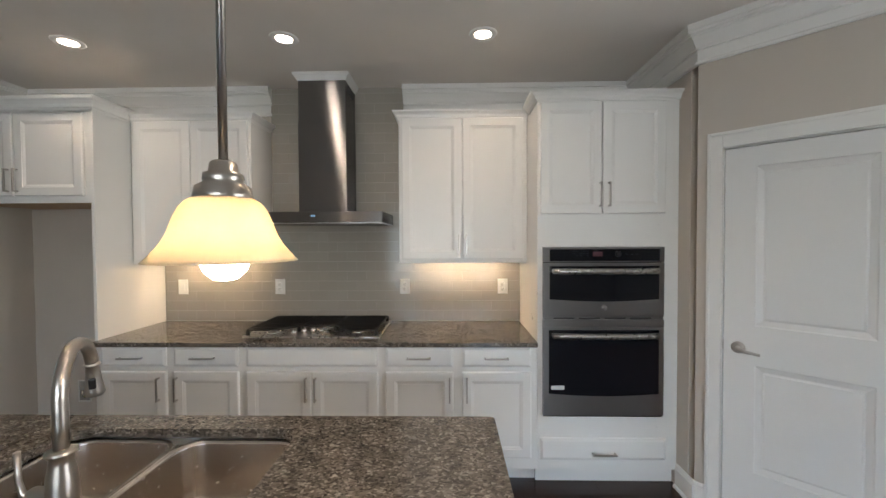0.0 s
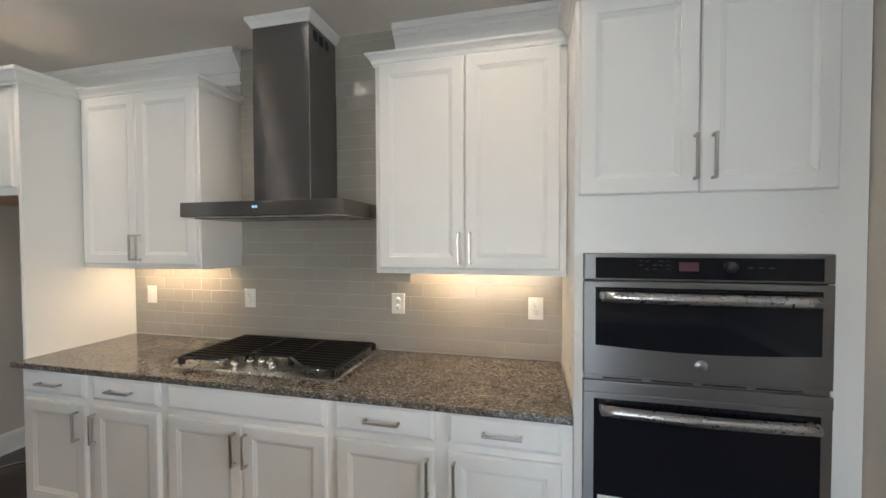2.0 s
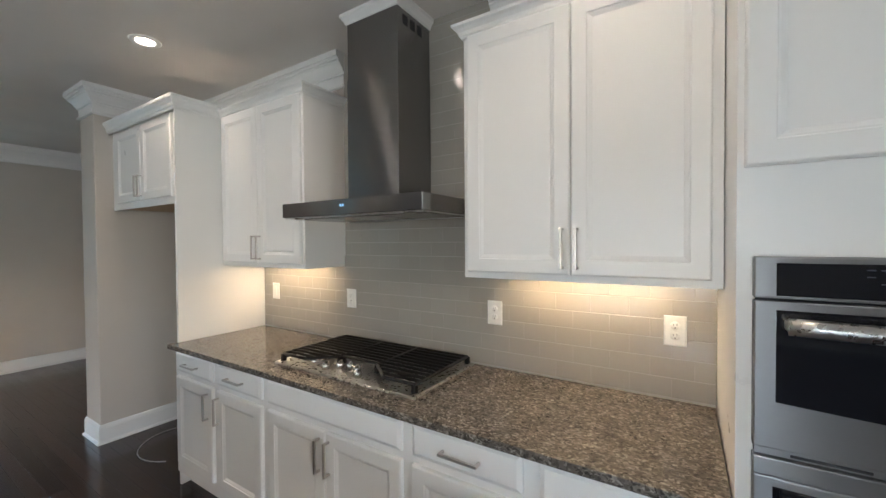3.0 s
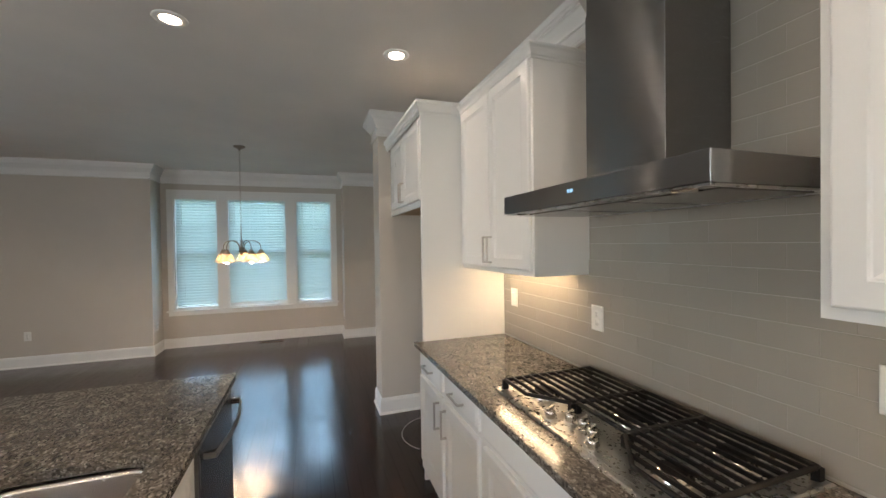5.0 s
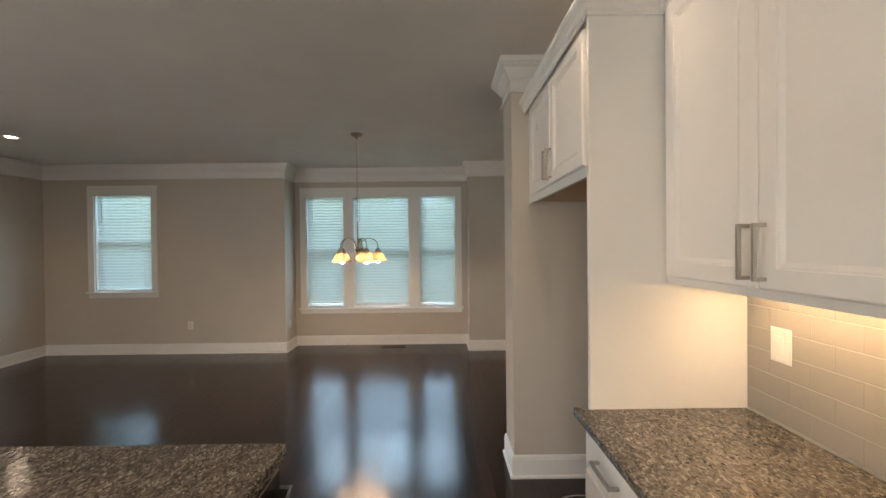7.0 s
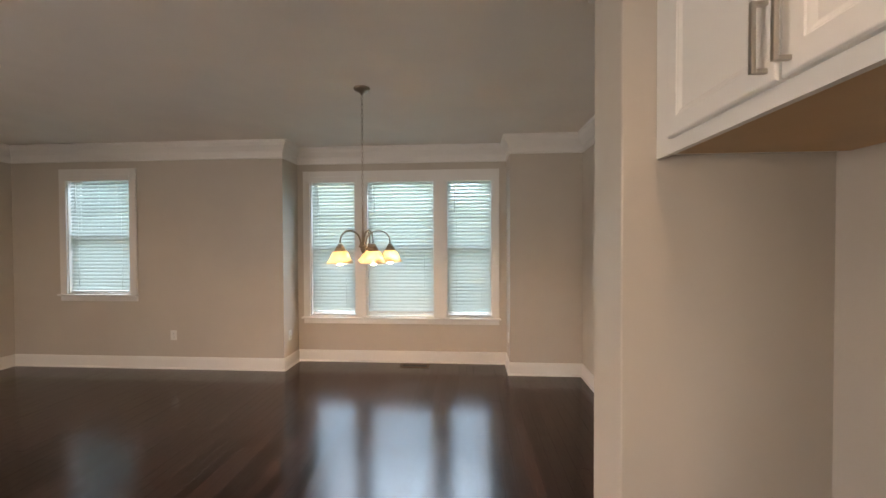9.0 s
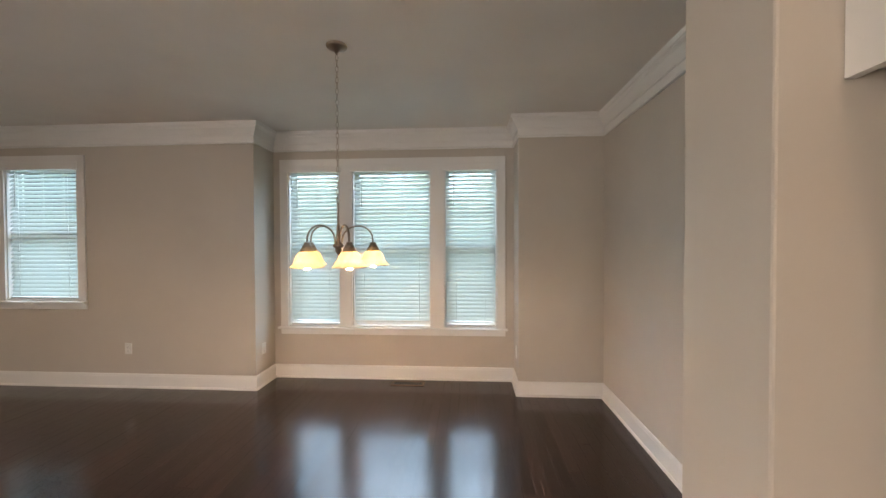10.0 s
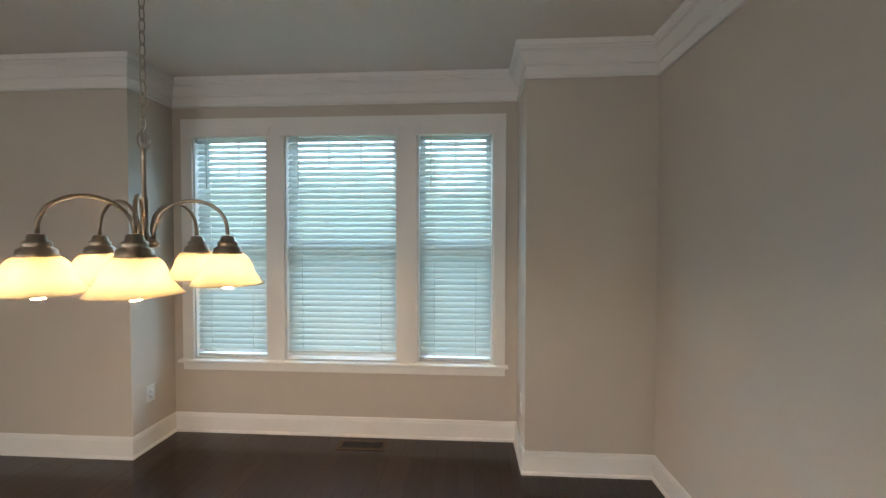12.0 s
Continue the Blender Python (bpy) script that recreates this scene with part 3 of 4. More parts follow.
leaf = part("door_leaf", moulded_door(DW, DH), DOORPAINT, door, at=(D0 + 0.007, 0.012, 0.012))
lever = lathe(bmesh.new(), [(0, 0.012), (0.020, 0.012), (0.031, 0.006), (0.033, 0)], n=24)
lever.transform(pose(0.066, 0, 0.95, 90))
tube(lever, [(0.066, -0.008, 0.95), (0.066, -0.045, 0.95), (0.075, -0.054, 0.949), (0.11, -0.056, 0.943), (0.165, -0.054, 0.937)], [0.011, 0.010, 0.010, 0.009, 0.007], 10)
part("door_handle", lever, NICKEL, leaf, "brushed nickel lever handle")
part("latch_plate", boxes((-0.003, 0.001, -0.004, 0.02, 0.93, 0.985)), NICKEL, leaf)

# ---- recessed lights ----


def recessed(x, y):
    th = thing("ceiling_light", (x, y, CEIL), "lit white recessed ceiling light", "ceiling light", "recessed ceiling lights")
    part("trim_ring", lathe(bmesh.new(), [(0.047, -0.003), (0.052, -0.007), (0.078, -0.004), (0.081, 0), (0.047, 0)], n=32, closed=True), TRIM, th)
    lamp = new("ceiling light beam", bpy.data.lights.new("ceiling light beam", "SPOT"))
    lamp.data.energy, lamp.data.color, lamp.data.shadow_soft_size = SPOT, (1.0, 0.82, 0.62), 0.03
    lamp.data.spot_size, lamp.data.spot_blend = radians(140), 0.9
    lamp.matrix_world = look((x, y, CEIL - 0.006), (x, y, 0))
    part("lens", lathe(bmesh.new(), [(0, -0.0025), (0.046, -0.0025), (0.046, -0.0005), (0, -0.0005)], n=24), CAN_GLOW, th)


for x, y in ((1.030, 3.0), (-0.140, 3.015), (-1.440, 3.015), (1.030, 1.810), (-0.140, 1.810), (-1.410, 1.810), (-4.15, -1.98)):
    recessed(x, y)

# ---- cabinets ----
FRONT, UFRONT = 3.145, 3.455
DOOR_STEPS = [(0.0, 0.006), (0.004, 0.001), (0.007, 0.0), (0.055, 0.0), (0.058, 0.003), (0.062, 0.0035), (0.074, 0.009), (0.078, 0.009)]
DRAWER_STEPS = [(0.0, 0.008), (0.012, 0.002), (0.016, 0.0)]


def pull(parent, x, z, length=0.15, upright=True):
    """Squared bar pull on two feet, standing out towards -y."""
    a, s = length / 2, 0.005
    if upright:
        spec = [(x - s, x + s, -0.034, -0.024, z - a, z + a), (x - s, x + s, -0.024, 0, z - a, z - a + 0.010), (x - s, x + s, -0.024, 0, z + a - 0.010, z + a)]
    else:
        spec = [(x - a, x + a, -0.034, -0.024, z - s, z + s), (x - a, x - a + 0.010, -0.024, 0, z - s, z + s), (x + a - 0.010, x + a, -0.024, 0, z - s, z + s)]
    part("handle", boxes(*spec, bev=0.0015), NICKEL, parent, "brushed nickel bar handle")


def front(parent, name, x0, x1, z0, z1, y, steps, handle=None, upright=True, length=0.15):
    ob = part(name, panel(x1 - x0, z1 - z0, 0.02, steps), CABINET, parent, at=(x0, y - 0.02, z0))
    if handle:
        pull(ob, handle[0] - x0, handle[1] - z0, length, upright)
    return ob


def base_cabinet(x0, x1, drawers, doors, label):
    """Floor unit; drawers and doors are (x0, x1, handle x or None)."""
    th = thing("base_cabinet", ((x0 + x1) / 2, FRONT, 0), label, "cabinet", "kitchen base cabinets")
    c = (x0 + x1) / 2
    part("body", boxes((x0 - c, x1 - c, 0, NORTH - 0.002 - FRONT, 0.105, 0.883)), CABINET, th)
    part("toe_kick", boxes((x0 - c, x1 - c, 0.075, 0.09, 0, 0.105)), CABINET, th)
    for a, b, h in drawers:
        front(th, "drawer_front", a - c, b - c, 0.755, 0.879, 0, DRAWER_STEPS, None if h is None else (h - c, 0.814), False)
    for a, b, h in doors:
        front(th, "door", a - c, b - c, 0.180, 0.722, 0, DOOR_STEPS, None if h is None else (h - c, 0.615))
    return th


base_cabinet(-1.440, -0.488, [(-1.402, -0.981, -1.200), (-0.929, -0.515, -0.734)], [(-1.402, -0.981, -1.020), (-0.929, -0.515, -0.906)], "white base cabinet with two drawers over two doors")
base_cabinet(-0.488, 0.398, [(-0.462, 0.373, None)], [(-0.462, -0.047, -0.078), (-0.043, 0.373, -0.018)], "white base cabinet with two doors under the cooktop")
base_cabinet(0.398, 1.375, [(0.424, 0.850, 0.634), (0.906, 1.336, 1.118)], [(0.424, 0.850, 0.826), (0.906, 1.336, 0.934)], "white base cabinet with two drawers over two doors")


def wall_cabinet(x0, x1, sides, insets, label):
    th = thing("wall_cabinet", ((x0 + x1) / 2, UFRONT, 1.39), label, "cabinet", "kitchen wall cabinets")
    c, w = (x0 + x1) / 2, x1 - x0
    part("body", boxes((x0 - c, x1 - c, 0.018, NORTH - 0.002 - UFRONT, 0.016, 1.035)), CABINET, th)
    part("face_frame", boxes((x0 - c, x1 - c, 0, 0.018, 0, 1.035)), CABINET, th)
    m = w / 2
    mid = (insets[0] - insets[1]) / 2
    for a, b, h in ((-m + insets[0], mid - 0.002, mid - 0.026), (mid + 0.002, m - insets[1], mid + 0.026)):
        front(th, "door", a, b, 0.026, 1.012, 0, DOOR_STEPS, (h, 0.124))
    crown = [(0, 1.008), (0.006, 1.008), (0.008, 1.016), (0.014, 1.020), (0.018, 1.034), (0.027, 1.046), (0.034, 1.051), (0.038, 1.054), (0.040, 1.064), (0, 1.064)]
    path = [(m, NORTH - 0.003 - UFRONT)] * sides[1] + [(m, -0.004), (-m, -0.004)] + [(-m, NORTH - 0.003 - UFRONT)] * sides[0]
    part("crown", sweep(bmesh.new(), path, crown), CABINET, th)
    for x in (-m, m - 0.016):
        part("side_skirt", boxes((x, x + 0.016, 0.018, NORTH - 0.002 - UFRONT, 0, 0.016)), CABINET, th)


wall_cabinet(-1.445, -0.578, (0, 1), (0.024, 0.018), "white two-door wall cabinet with crown, by the hood")
wall_cabinet(0.473, 1.374, (1, 0), (0.022, 0.030), "white two-door wall cabinet with crown, by the ovens")

FF = 3.19
fc = thing("refrigerator_cabinet", (-1.985, FF, 1.81), "white two-door cabinet above the empty refrigerator alcove", "cabinet")
part("side_panel", boxes((0.515, 0.537, -0.025, NORTH - 0.002 - FF, -1.81, 0.625), bev=0.0015), CABINET, fc, "tall white side panel")
part("body", boxes((-0.545, 0.513, 0, NORTH - 0.002 - FF, 0.012, 0.63)), CABINET, fc)
part("underside", boxes((-0.495, 0.495, 0.02, NORTH - 0.004 - FF, 0.004, 0.012)), RAW, fc, "bare maple underside")
part("face_rail", boxes((-0.545, 0.513, 0, 0.019, -0.004, 0.012)), CABINET, fc)
front(fc, "door", -0.440, -0.004, 0.040, 0.576, 0, DOOR_STEPS, (-0.030, 0.140))
front(fc, "door", 0.004, 0.458, 0.040, 0.576, 0, DOOR_STEPS, (0.030, 0.140))
fcrown = [(0, 0.548), (0.008, 0.548), (0.010, 0.560), (0.022, 0.568), (0.026, 0.586), (0.040, 0.603), (0.052, 0.611), (0.056, 0.616), (0.056, 0.634), (0, 0.634)]
part("crown", sweep(bmesh.new(), [(0.538, 0.265), (0.538, -0.026), (-0.545, -0.026)], [(d * 0.62, z + 0.034) for d, z in fcrown]), CABINET, fc)

oc = thing("oven_cabinet", (1.806, FRONT, 0), "tall white cabinet that holds the wall ovens", "cabinet")
part("body", boxes((-0.429, 0.437, 0, NORTH - 0.002 - FRONT, 0.105, 2.43)), CABINET, oc)
part("toe_kick", boxes((-0.429, 0.437, 0.05, 0.065, 0, 0.105)), CABINET, oc)
ocrown = [(0, 2.402), (0.008, 2.402), (0.010, 2.410), (0.018, 2.414), (0.022, 2.426), (0.032, 2.436), (0.042, 2.441), (0.048, 2.444), (0.050, 2.454), (0, 2.454)]
part("crown", sweep(bmesh.new(), [(0.437, -0.004), (-0.429, -0.004), (-0.429, 0.245)], ocrown), CABINET, oc)
front(oc, "door", -0.416, -0.037, 1.710, 2.396, 0, DOOR_STEPS, (-0.052, 1.826))
front(oc, "door", -0.033, 0.352, 1.710, 2.396, 0, DOOR_STEPS, (0.002, 1.826))
front(oc, "drawer_front", -0.414, 0.366, 0.170, 0.306, 0, DRAWER_STEPS, (-0.022, 0.216), False)

# ---- wall oven ----
ov = thing("wall_oven", Matrix.Translation((1.776, FRONT, 0.446)) @ Matrix.Diagonal((0.979, 1, 0.988, 1)), "stainless steel double wall oven with black glass", "oven")


def oven_handle(parent, z):
    pts = [(-0.322 + 0.644 * i / 12, -0.062 - 0.018 * math.sin(math.pi * i / 12), z) for i in range(13)]
    h = part("handle", tube(bmesh.new(), pts, 0.0185, 12), STEEL_SMOOTH, parent, "bowed stainless bar handle")
    for x in (-0.315, 0.315):
        part("post", boxes((x - 0.009, x + 0.009, -0.066, -0.022, z - 0.011, z + 0.011), bev=0.003), STEEL_SMOOTH, h)


part("chassis", boxes((-0.372, 0.372, -0.004, 0, 0.004, 1.068)), BLACK, ov)
ctl = part("control_panel", boxes((-0.378, 0.378, -0.030, -0.004, 0.977, 1.071), bev=0.004), OVEN_STEEL, ov)
part("control_glass", boxes((-0.338, 0.345, -0.033, -0.030, 0.984, 1.057), bev=0.001), BLACK_GLASS, ctl)
part("knob", lathe(bmesh.new(), [(0, 0.018), (0.014, 0.018), (0.017, 0.014), (0.018, 0)], n=20), BLACK, ctl, "round black control knob", at=pose(0.084, -0.033, 1.028, 90))
part("display", boxes((-0.070, -0.010, -0.0345, -0.033, 1.012, 1.042)), REDLIGHT, ctl, "dim red display")
for r in range(3):
    for i, x in enumerate((-0.19, -0.17, -0.145, -0.125, -0.102)):
        if (r + i) % 3 != 2 or i == 4:
            part("key_mark", boxes((x - 0.006, x + 0.006, -0.0342, -0.033, 1.044 - 0.014 * r, 1.0465 - 0.014 * r)), KEYMARK, ctl)
    part("key_mark", boxes((0.135 + 0.03 * r, 0.150 + 0.03 * r, -0.0342, -0.033, 1.024, 1.0265)), KEYMARK, ctl)


def curved_glass(x0, x1, z0, z1, sag):
    """Glass whose lower edge bows down a little."""
    bm = bmesh.new()
    n = 16
    top = [(x0 + (x1 - x0) * i / n, z1) for i in range(n + 1)]
    low = [(x, z0 - sag * math.sin(math.pi * (x - x0) / (x1 - x0))) for x, _ in reversed(top)]
    lo = [bm.verts.new((x, -0.033, z)) for x, z in top + low]
    hi = [bm.verts.new((x, -0.029, z)) for x, z in top + low]
    bm.faces.new(lo)
    bm.faces.new(hi[::-1])
    for i in range(len(lo)):
        j = (i + 1) % len(lo)
        bm.faces.new((lo[i], lo[j], hi[j], hi[i]))
    return bm


up = part("upper_door", boxes((-0.378, 0.378, -0.030, -0.004, 0.636, 0.972), bev=0.004), OVEN_STEEL, ov)
part("glass", curved_glass(-0.338, 0.343, 0.745, 0.952, 0.014), BLACK_GLASS, up, "black door glass")
oven_handle(up, 0.922)
part("badge", lathe(bmesh.new(), [(0, 0.002), (0.019, 0.002), (0.020, 0)], n=28), OVEN_STEEL, up, "round metal badge", at=pose(0.003, -0.030, 0.690, 90))
part("vent_strip", boxes((-0.374, 0.374, -0.020, -0.004, 0.618, 0.634)), OVEN_STEEL, ov)
for i in range(4):
    part("vent_slot", boxes((-0.31 + 0.16 * i, -0.18 + 0.16 * i, -0.0215, -0.020, 0.622, 0.628)), DARK, ov)
part("middle_trim", boxes((-0.378, 0.378, -0.032, -0.004, 0.574, 0.616), bev=0.003), OVEN_STEEL, ov)
low = part("lower_door", boxes((-0.378, 0.378, -0.030, -0.004, 0.010, 0.573), bev=0.004), OVEN_STEEL, ov)
part("glass", curved_glass(-0.342, 0.344, 0.152, 0.552, 0.016), BLACK_GLASS, low, "black door glass")
oven_handle(low, 0.522)
part("sticker", boxes((-0.328, -0.245, -0.0342, -0.033, 0.178, 0.203)), PLASTIC, low, "pale energy sticker")
part("base_vent", boxes((-0.372, 0.372, -0.016, -0.004, 0.0, 0.009)), DARK_STEEL, ov)

# ---- worktop, hood, cooktop ----
ct = thing("worktop", (-0.045, 3.1, 0.884), "polished brown speckled granite worktop", "countertop")
part("slab", boxes((-1.405 + 0.0, 1.418, 0.008, NORTH - 0.013 - 3.1, 0, 0.03), (-1.426, -1.405, 0.008, 0.038, 0, 0.03), bev=0.003), GRANITE, ct)

HC = -0.065
hood = thing("range_hood", (HC, NORTH - 0.012, 1.665), "stainless steel chimney range hood on the tiled wall", "range hood")
part("canopy", boxes((-0.45, 0.45, -0.492, 0, 0.008, 0.080), bev=0.003), STEEL, hood)
part("underside", boxes((-0.44, 0.44, -0.482, -0.006, 0.003, 0.008)), STEEL_SMOOTH, hood)
for x in (-0.29, 0.0, 0.29):
    part("filter", boxes((x - 0.135, x + 0.135, -0.43, -0.10, -0.001, 0.003)), DARK_STEEL, hood)
for x in (-0.36, 0.36):
    part("hood_lamp", lathe(bmesh.new(), [(0, -0.002), (0.026, -0.002), (0.03, 0.003)], (x, -0.455, 0.0), 20), CHROME, hood)
part("display", boxes((-0.022, -0.010, -0.4935, -0.492, 0.045, 0.056), (-0.006, 0.006, -0.4935, -0.492, 0.045, 0.056)), DISPLAY, hood, "small lit blue display")
CW = 0.172
part("lower_chimney", boxes((-CW - 0.012, CW - 0.012, -0.280, 0, 0.080, 0.735), bev=0.0015), STEEL, hood)
duct = part("upper_chimney", boxes((-CW - 0.009, CW - 0.015, -0.277, 0, 0.735, 1.030), bev=0.0015), STEEL, hood)
for i in range(3):
    for s in (-CW - 0.0095, CW - 0.0165):
        part("duct_slot", boxes((s, s + 0.002, -0.235 + 0.06 * i, -0.195 + 0.06 * i, 0.955, 1.005)), DARK, duct)
cap = [(0, 1.025), (0.006, 1.025), (0.008, 1.035), (0.022, 1.055), (0.028, 1.060), (0.028, 1.078), (0, 1.078)]
part("chimney_crown", sweep(bmesh.new(), [(CW - 0.014, 0), (CW - 0.014, -0.278), (-CW - 0.010, -0.278), (-CW - 0.010, 0)], cap), TRIM, hood, "white moulding at the ceiling")

KC = -0.09
cook = thing("cooktop", (KC, 3.48, 0.914), "five-burner stainless gas cooktop with cast-iron grates", "cooktop")
part("tray", panel(0.914, 0.51, 0.010, [(0, 0.004), (0.006, 0), (0.022, 0.0), (0.030, 0.004)]), STEEL_SMOOTH, cook, at=Matrix(((1, 0, 0, -0.457), (0, 0, 1, -0.255), (0, -1, 0, 0.010), (0, 0, 0, 1))))
part("burner_pan", boxes((-0.43, 0.43, -0.225, 0.235, 0.0055, 0.0075)), STEEL_SMOOTH, cook)
for bx, by, r in ((-0.30, -0.10, 0.045), (-0.30, 0.13, 0.036), (0.0, 0.06, 0.062), (0.29, -0.10, 0.036), (0.29, 0.13, 0.045)):
    bu = part("burner", lathe(bmesh.new(), [(0, 0.020), (r, 0.020), (r + 0.004, 0.016), (r + 0.012, 0.012), (r + 0.014, 0)], (bx, by, 0.0075), 24), CHROME, cook, "metal burner ring")
    part("burner_cap", lathe(bmesh.new(), [(0, 0.010), (r - 0.006, 0.010), (r - 0.001, 0.006), (r - 0.001, 0)], (bx, by, 0.0275), 24), IRON, bu, "black burner cap")


def grate(x0, x1, y0, y1, cut):
    """Iron grate: rim, feet and bars along its length; cut takes a corner off the front rim."""
    bm = bmesh.new()
    z, s = 0.044, 0.0033
    ya, yb = y0 + cut[0], y0 + cut[1]
    tube(bm, [(x0, ya, z), (x0, y1, z), (x1, y1, z), (x1, yb, z)], 0.008, 6)
    tube(bm, [(x0, ya, z), (x0 + 0.55 * (x1 - x0) if cut[0] < cut[1] else x0 + 0.45 * (x1 - x0), min(ya, yb), z), (x1, yb, z)] if cut[0] != cut[1] else [(x0, ya, z), (x1, yb, z)], 0.008, 6)
    y = max(ya, yb) + 0.02
    k = int((y1 - y0 - 0.03) / 0.040)
    for i in range(1, k + 1):
        yy = y0 + (y1 - y0) * i / (k + 1)
        xa, xb = x0, x1
        if yy < ya:
            xa = x0 + (x1 - x0) * 0.45 * (ya - yy) / max(1e-6, ya - y0)
        if yy < yb:
            xb = x1 - (x1 - x0) * 0.45 * (yb - yy) / max(1e-6, yb - y0)
        box(bm, xa, xb, yy - s, yy + s, z - 0.006, z + 0.007)
    for fx, fy in ((x0, ya), (x1, yb), (x0, y1), (x1, y1)):
        box(bm, fx - 0.010, fx + 0.010, fy - 0.010, fy + 0.010, 0.006, z)
    part("grate", bm, IRON, cook, "black cast-iron grate")


grate(-0.430, -0.128, -0.215, 0.230, (0.0, 0.11))
grate(-0.120, 0.120, -0.085, 0.230, (0.0, 0.0))
grate(0.128, 0.430, -0.215, 0.230, (0.11, 0.0))
for kx, ky in ((-0.125, -0.200), (-0.075, -0.150), (-0.015, -0.140), (0.045, -0.155), (0.095, -0.200)):
    kb = lathe(bmesh.new(), [(0, 0.030), (0.014, 0.030), (0.019, 0.026), (0.020, 0.010), (0.016, 0.008), (0.016, 0)], n=20)
    box(kb, -0.005, 0.005, -0.019, 0.019, 0.028, 0.038, bev=0.002)
    part("knob", kb, CHROME, cook, "polished metal knob", at=pose(kx, ky, 0.0075, 0, 0, 25))

# ---- strip lights under the wall cabinets ----
for x in (-1.01, 0.925):
    st = thing("under_cabinet_light", (x, 3.655, 1.404), "slim lit strip light under the wall cabinet", "strip light", "under-cabinet lights")
    part("housing", boxes((-0.33, 0.33, -0.02, 0.02, -0.010, 0.002), bev=0.002), TRIM, st)
    part("diffuser", boxes((-0.32, 0.32, -0.014, 0.014, -0.013, -0.0105)), STRIP_GLOW, st)

# ---- outlets ----


def outlet(m, label, switch=False, wide=0.078, tall=0.118):
    """Cover plate with two sockets or one paddle; local -y points into the room."""
    th = thing("switch" if switch else "outlet", m, label, "switch" if switch else "outlet", "" if switch else "wall outlets")
    part("cover_plate", panel(wide, tall, 0.006, [(0, 0.003), (0.003, 0.0006), (0.006, 0)]), PLASTIC, th, at=(-wide / 2, -0.006, -tall / 2))
    if switch:
        part("paddle", boxes((-0.016, 0.016, -0.010, -0.006, -0.033, 0.033), bev=0.001), PLASTIC, th)
    else:
        for z in (-0.020, 0.020):
            s = part("socket", lathe(bmesh.new(), [(0, 0.003), (0.0155, 0.003), (0.0165, 0)], n=18), PLASTIC, th, at=pose(0, -0.006, z, 90))
            part("slots", boxes((-0.0072, -0.0048, -0.0095, -0.0088, z + 0.001, z + 0.009), (0.0048, 0.0072, -0.0095, -0.0088, z + 0.001, z + 0.009), (-0.0025, 0.0025, -0.0095, -0.0088, z - 0.010, z - 0.005)), SLOT, th)


TF = NORTH - 0.0115
outlet(pose(-1.300, TF, 1.188), "white paddle switch on the tiled backsplash", True)
for x in (-0.519, 0.474, 1.242):
    outlet(pose(x, TF, 1.188), "white double outlet on the tiled backsplash")
outlet(pose(WEST, -1.048, 0.410, 0, 0, 90), "white wall outlet above the baseboard")
outlet(pose(-5.755, BAY0, 0.392, 0, 0, 180), "white wall outlet in the window bay")
outlet(pose(-5.755, BAY1, 0.392, 0, 0, 0), "white wall outlet in the window bay")
outlet(pose(-4.055, DINING_N, 0.402, 0, 0, 0), "white wall outlet in the dining room")

ib = thing("water_box", (-2.135, NORTH, 0.345), "white recessed water supply box with a yellow-green tag", "utility box")
part("frame", boxes((-0.052, -0.042, -0.008, 0, -0.088, 0.088), (0.042, 0.052, -0.008, 0, -0.088, 0.088), (-0.042, 0.042, -0.008, 0, 0.078, 0.088), (-0.042, 0.042, -0.008, 0, -0.088, -0.078), bev=0.002), PLASTIC, ib)
part("box_back", boxes((-0.042, 0.042, -0.0025, -0.0005, -0.078, 0.078)), RUBBER, ib, "grey shaded box inside")
part("valve", tube(bmesh.new(), [(0.0, -0.003, -0.05), (0.0, -0.022, -0.03), (0.0, -0.022, 0.01)], 0.009, 8), CHROME, ib)
part("tag", boxes((0.008, 0.036, -0.020, -0.017, -0.046, -0.006)), TAG, ib, "yellow-green paper tag")

# ---- floor register and cable ----
fr = thing("floor_register", (-5.865, 1.875, 0), "pale metal floor register with dark slots", "vent")
part("frame", boxes((-0.062, 0.062, -0.178, -0.152, 0.0003, 0.006), (-0.062, 0.062, 0.152, 0.178, 0.0003, 0.006), (-0.062, -0.044, -0.152, 0.152, 0.0003, 0.006), (0.044, 0.062, -0.152, 0.152, 0.0003, 0.006)), VENT, fr)
part("well", boxes((-0.044, 0.044, -0.152, 0.152, 0.0003, 0.0015)), DARK, fr)
for i in range(12):
    part("slat", boxes((-0.042, 0.042, -0.145 + 0.0255 * i, -0.138 + 0.0255 * i, 0.002, 0.0045)), BLACK, fr)

cable = bmesh.new()
pts = []
for i in range(41):
    a = 2 * math.pi * (0.08 + 0.80 * i / 40)
    pts.append((-2.03 + 0.30 * math.cos(a) * (1 + 0.1 * math.sin(a)), 3.40 + 0.25 * math.sin(a), 0.0042))
pts = [(-1.60, 3.72, 0.0042), (-1.66, 3.63, 0.0042)] + pts
tube(cable, pts, 0.0038, 8)
tagged(part("cable", cable, RUBBER), "thin pale coiled cable on the alcove floor", "cable")

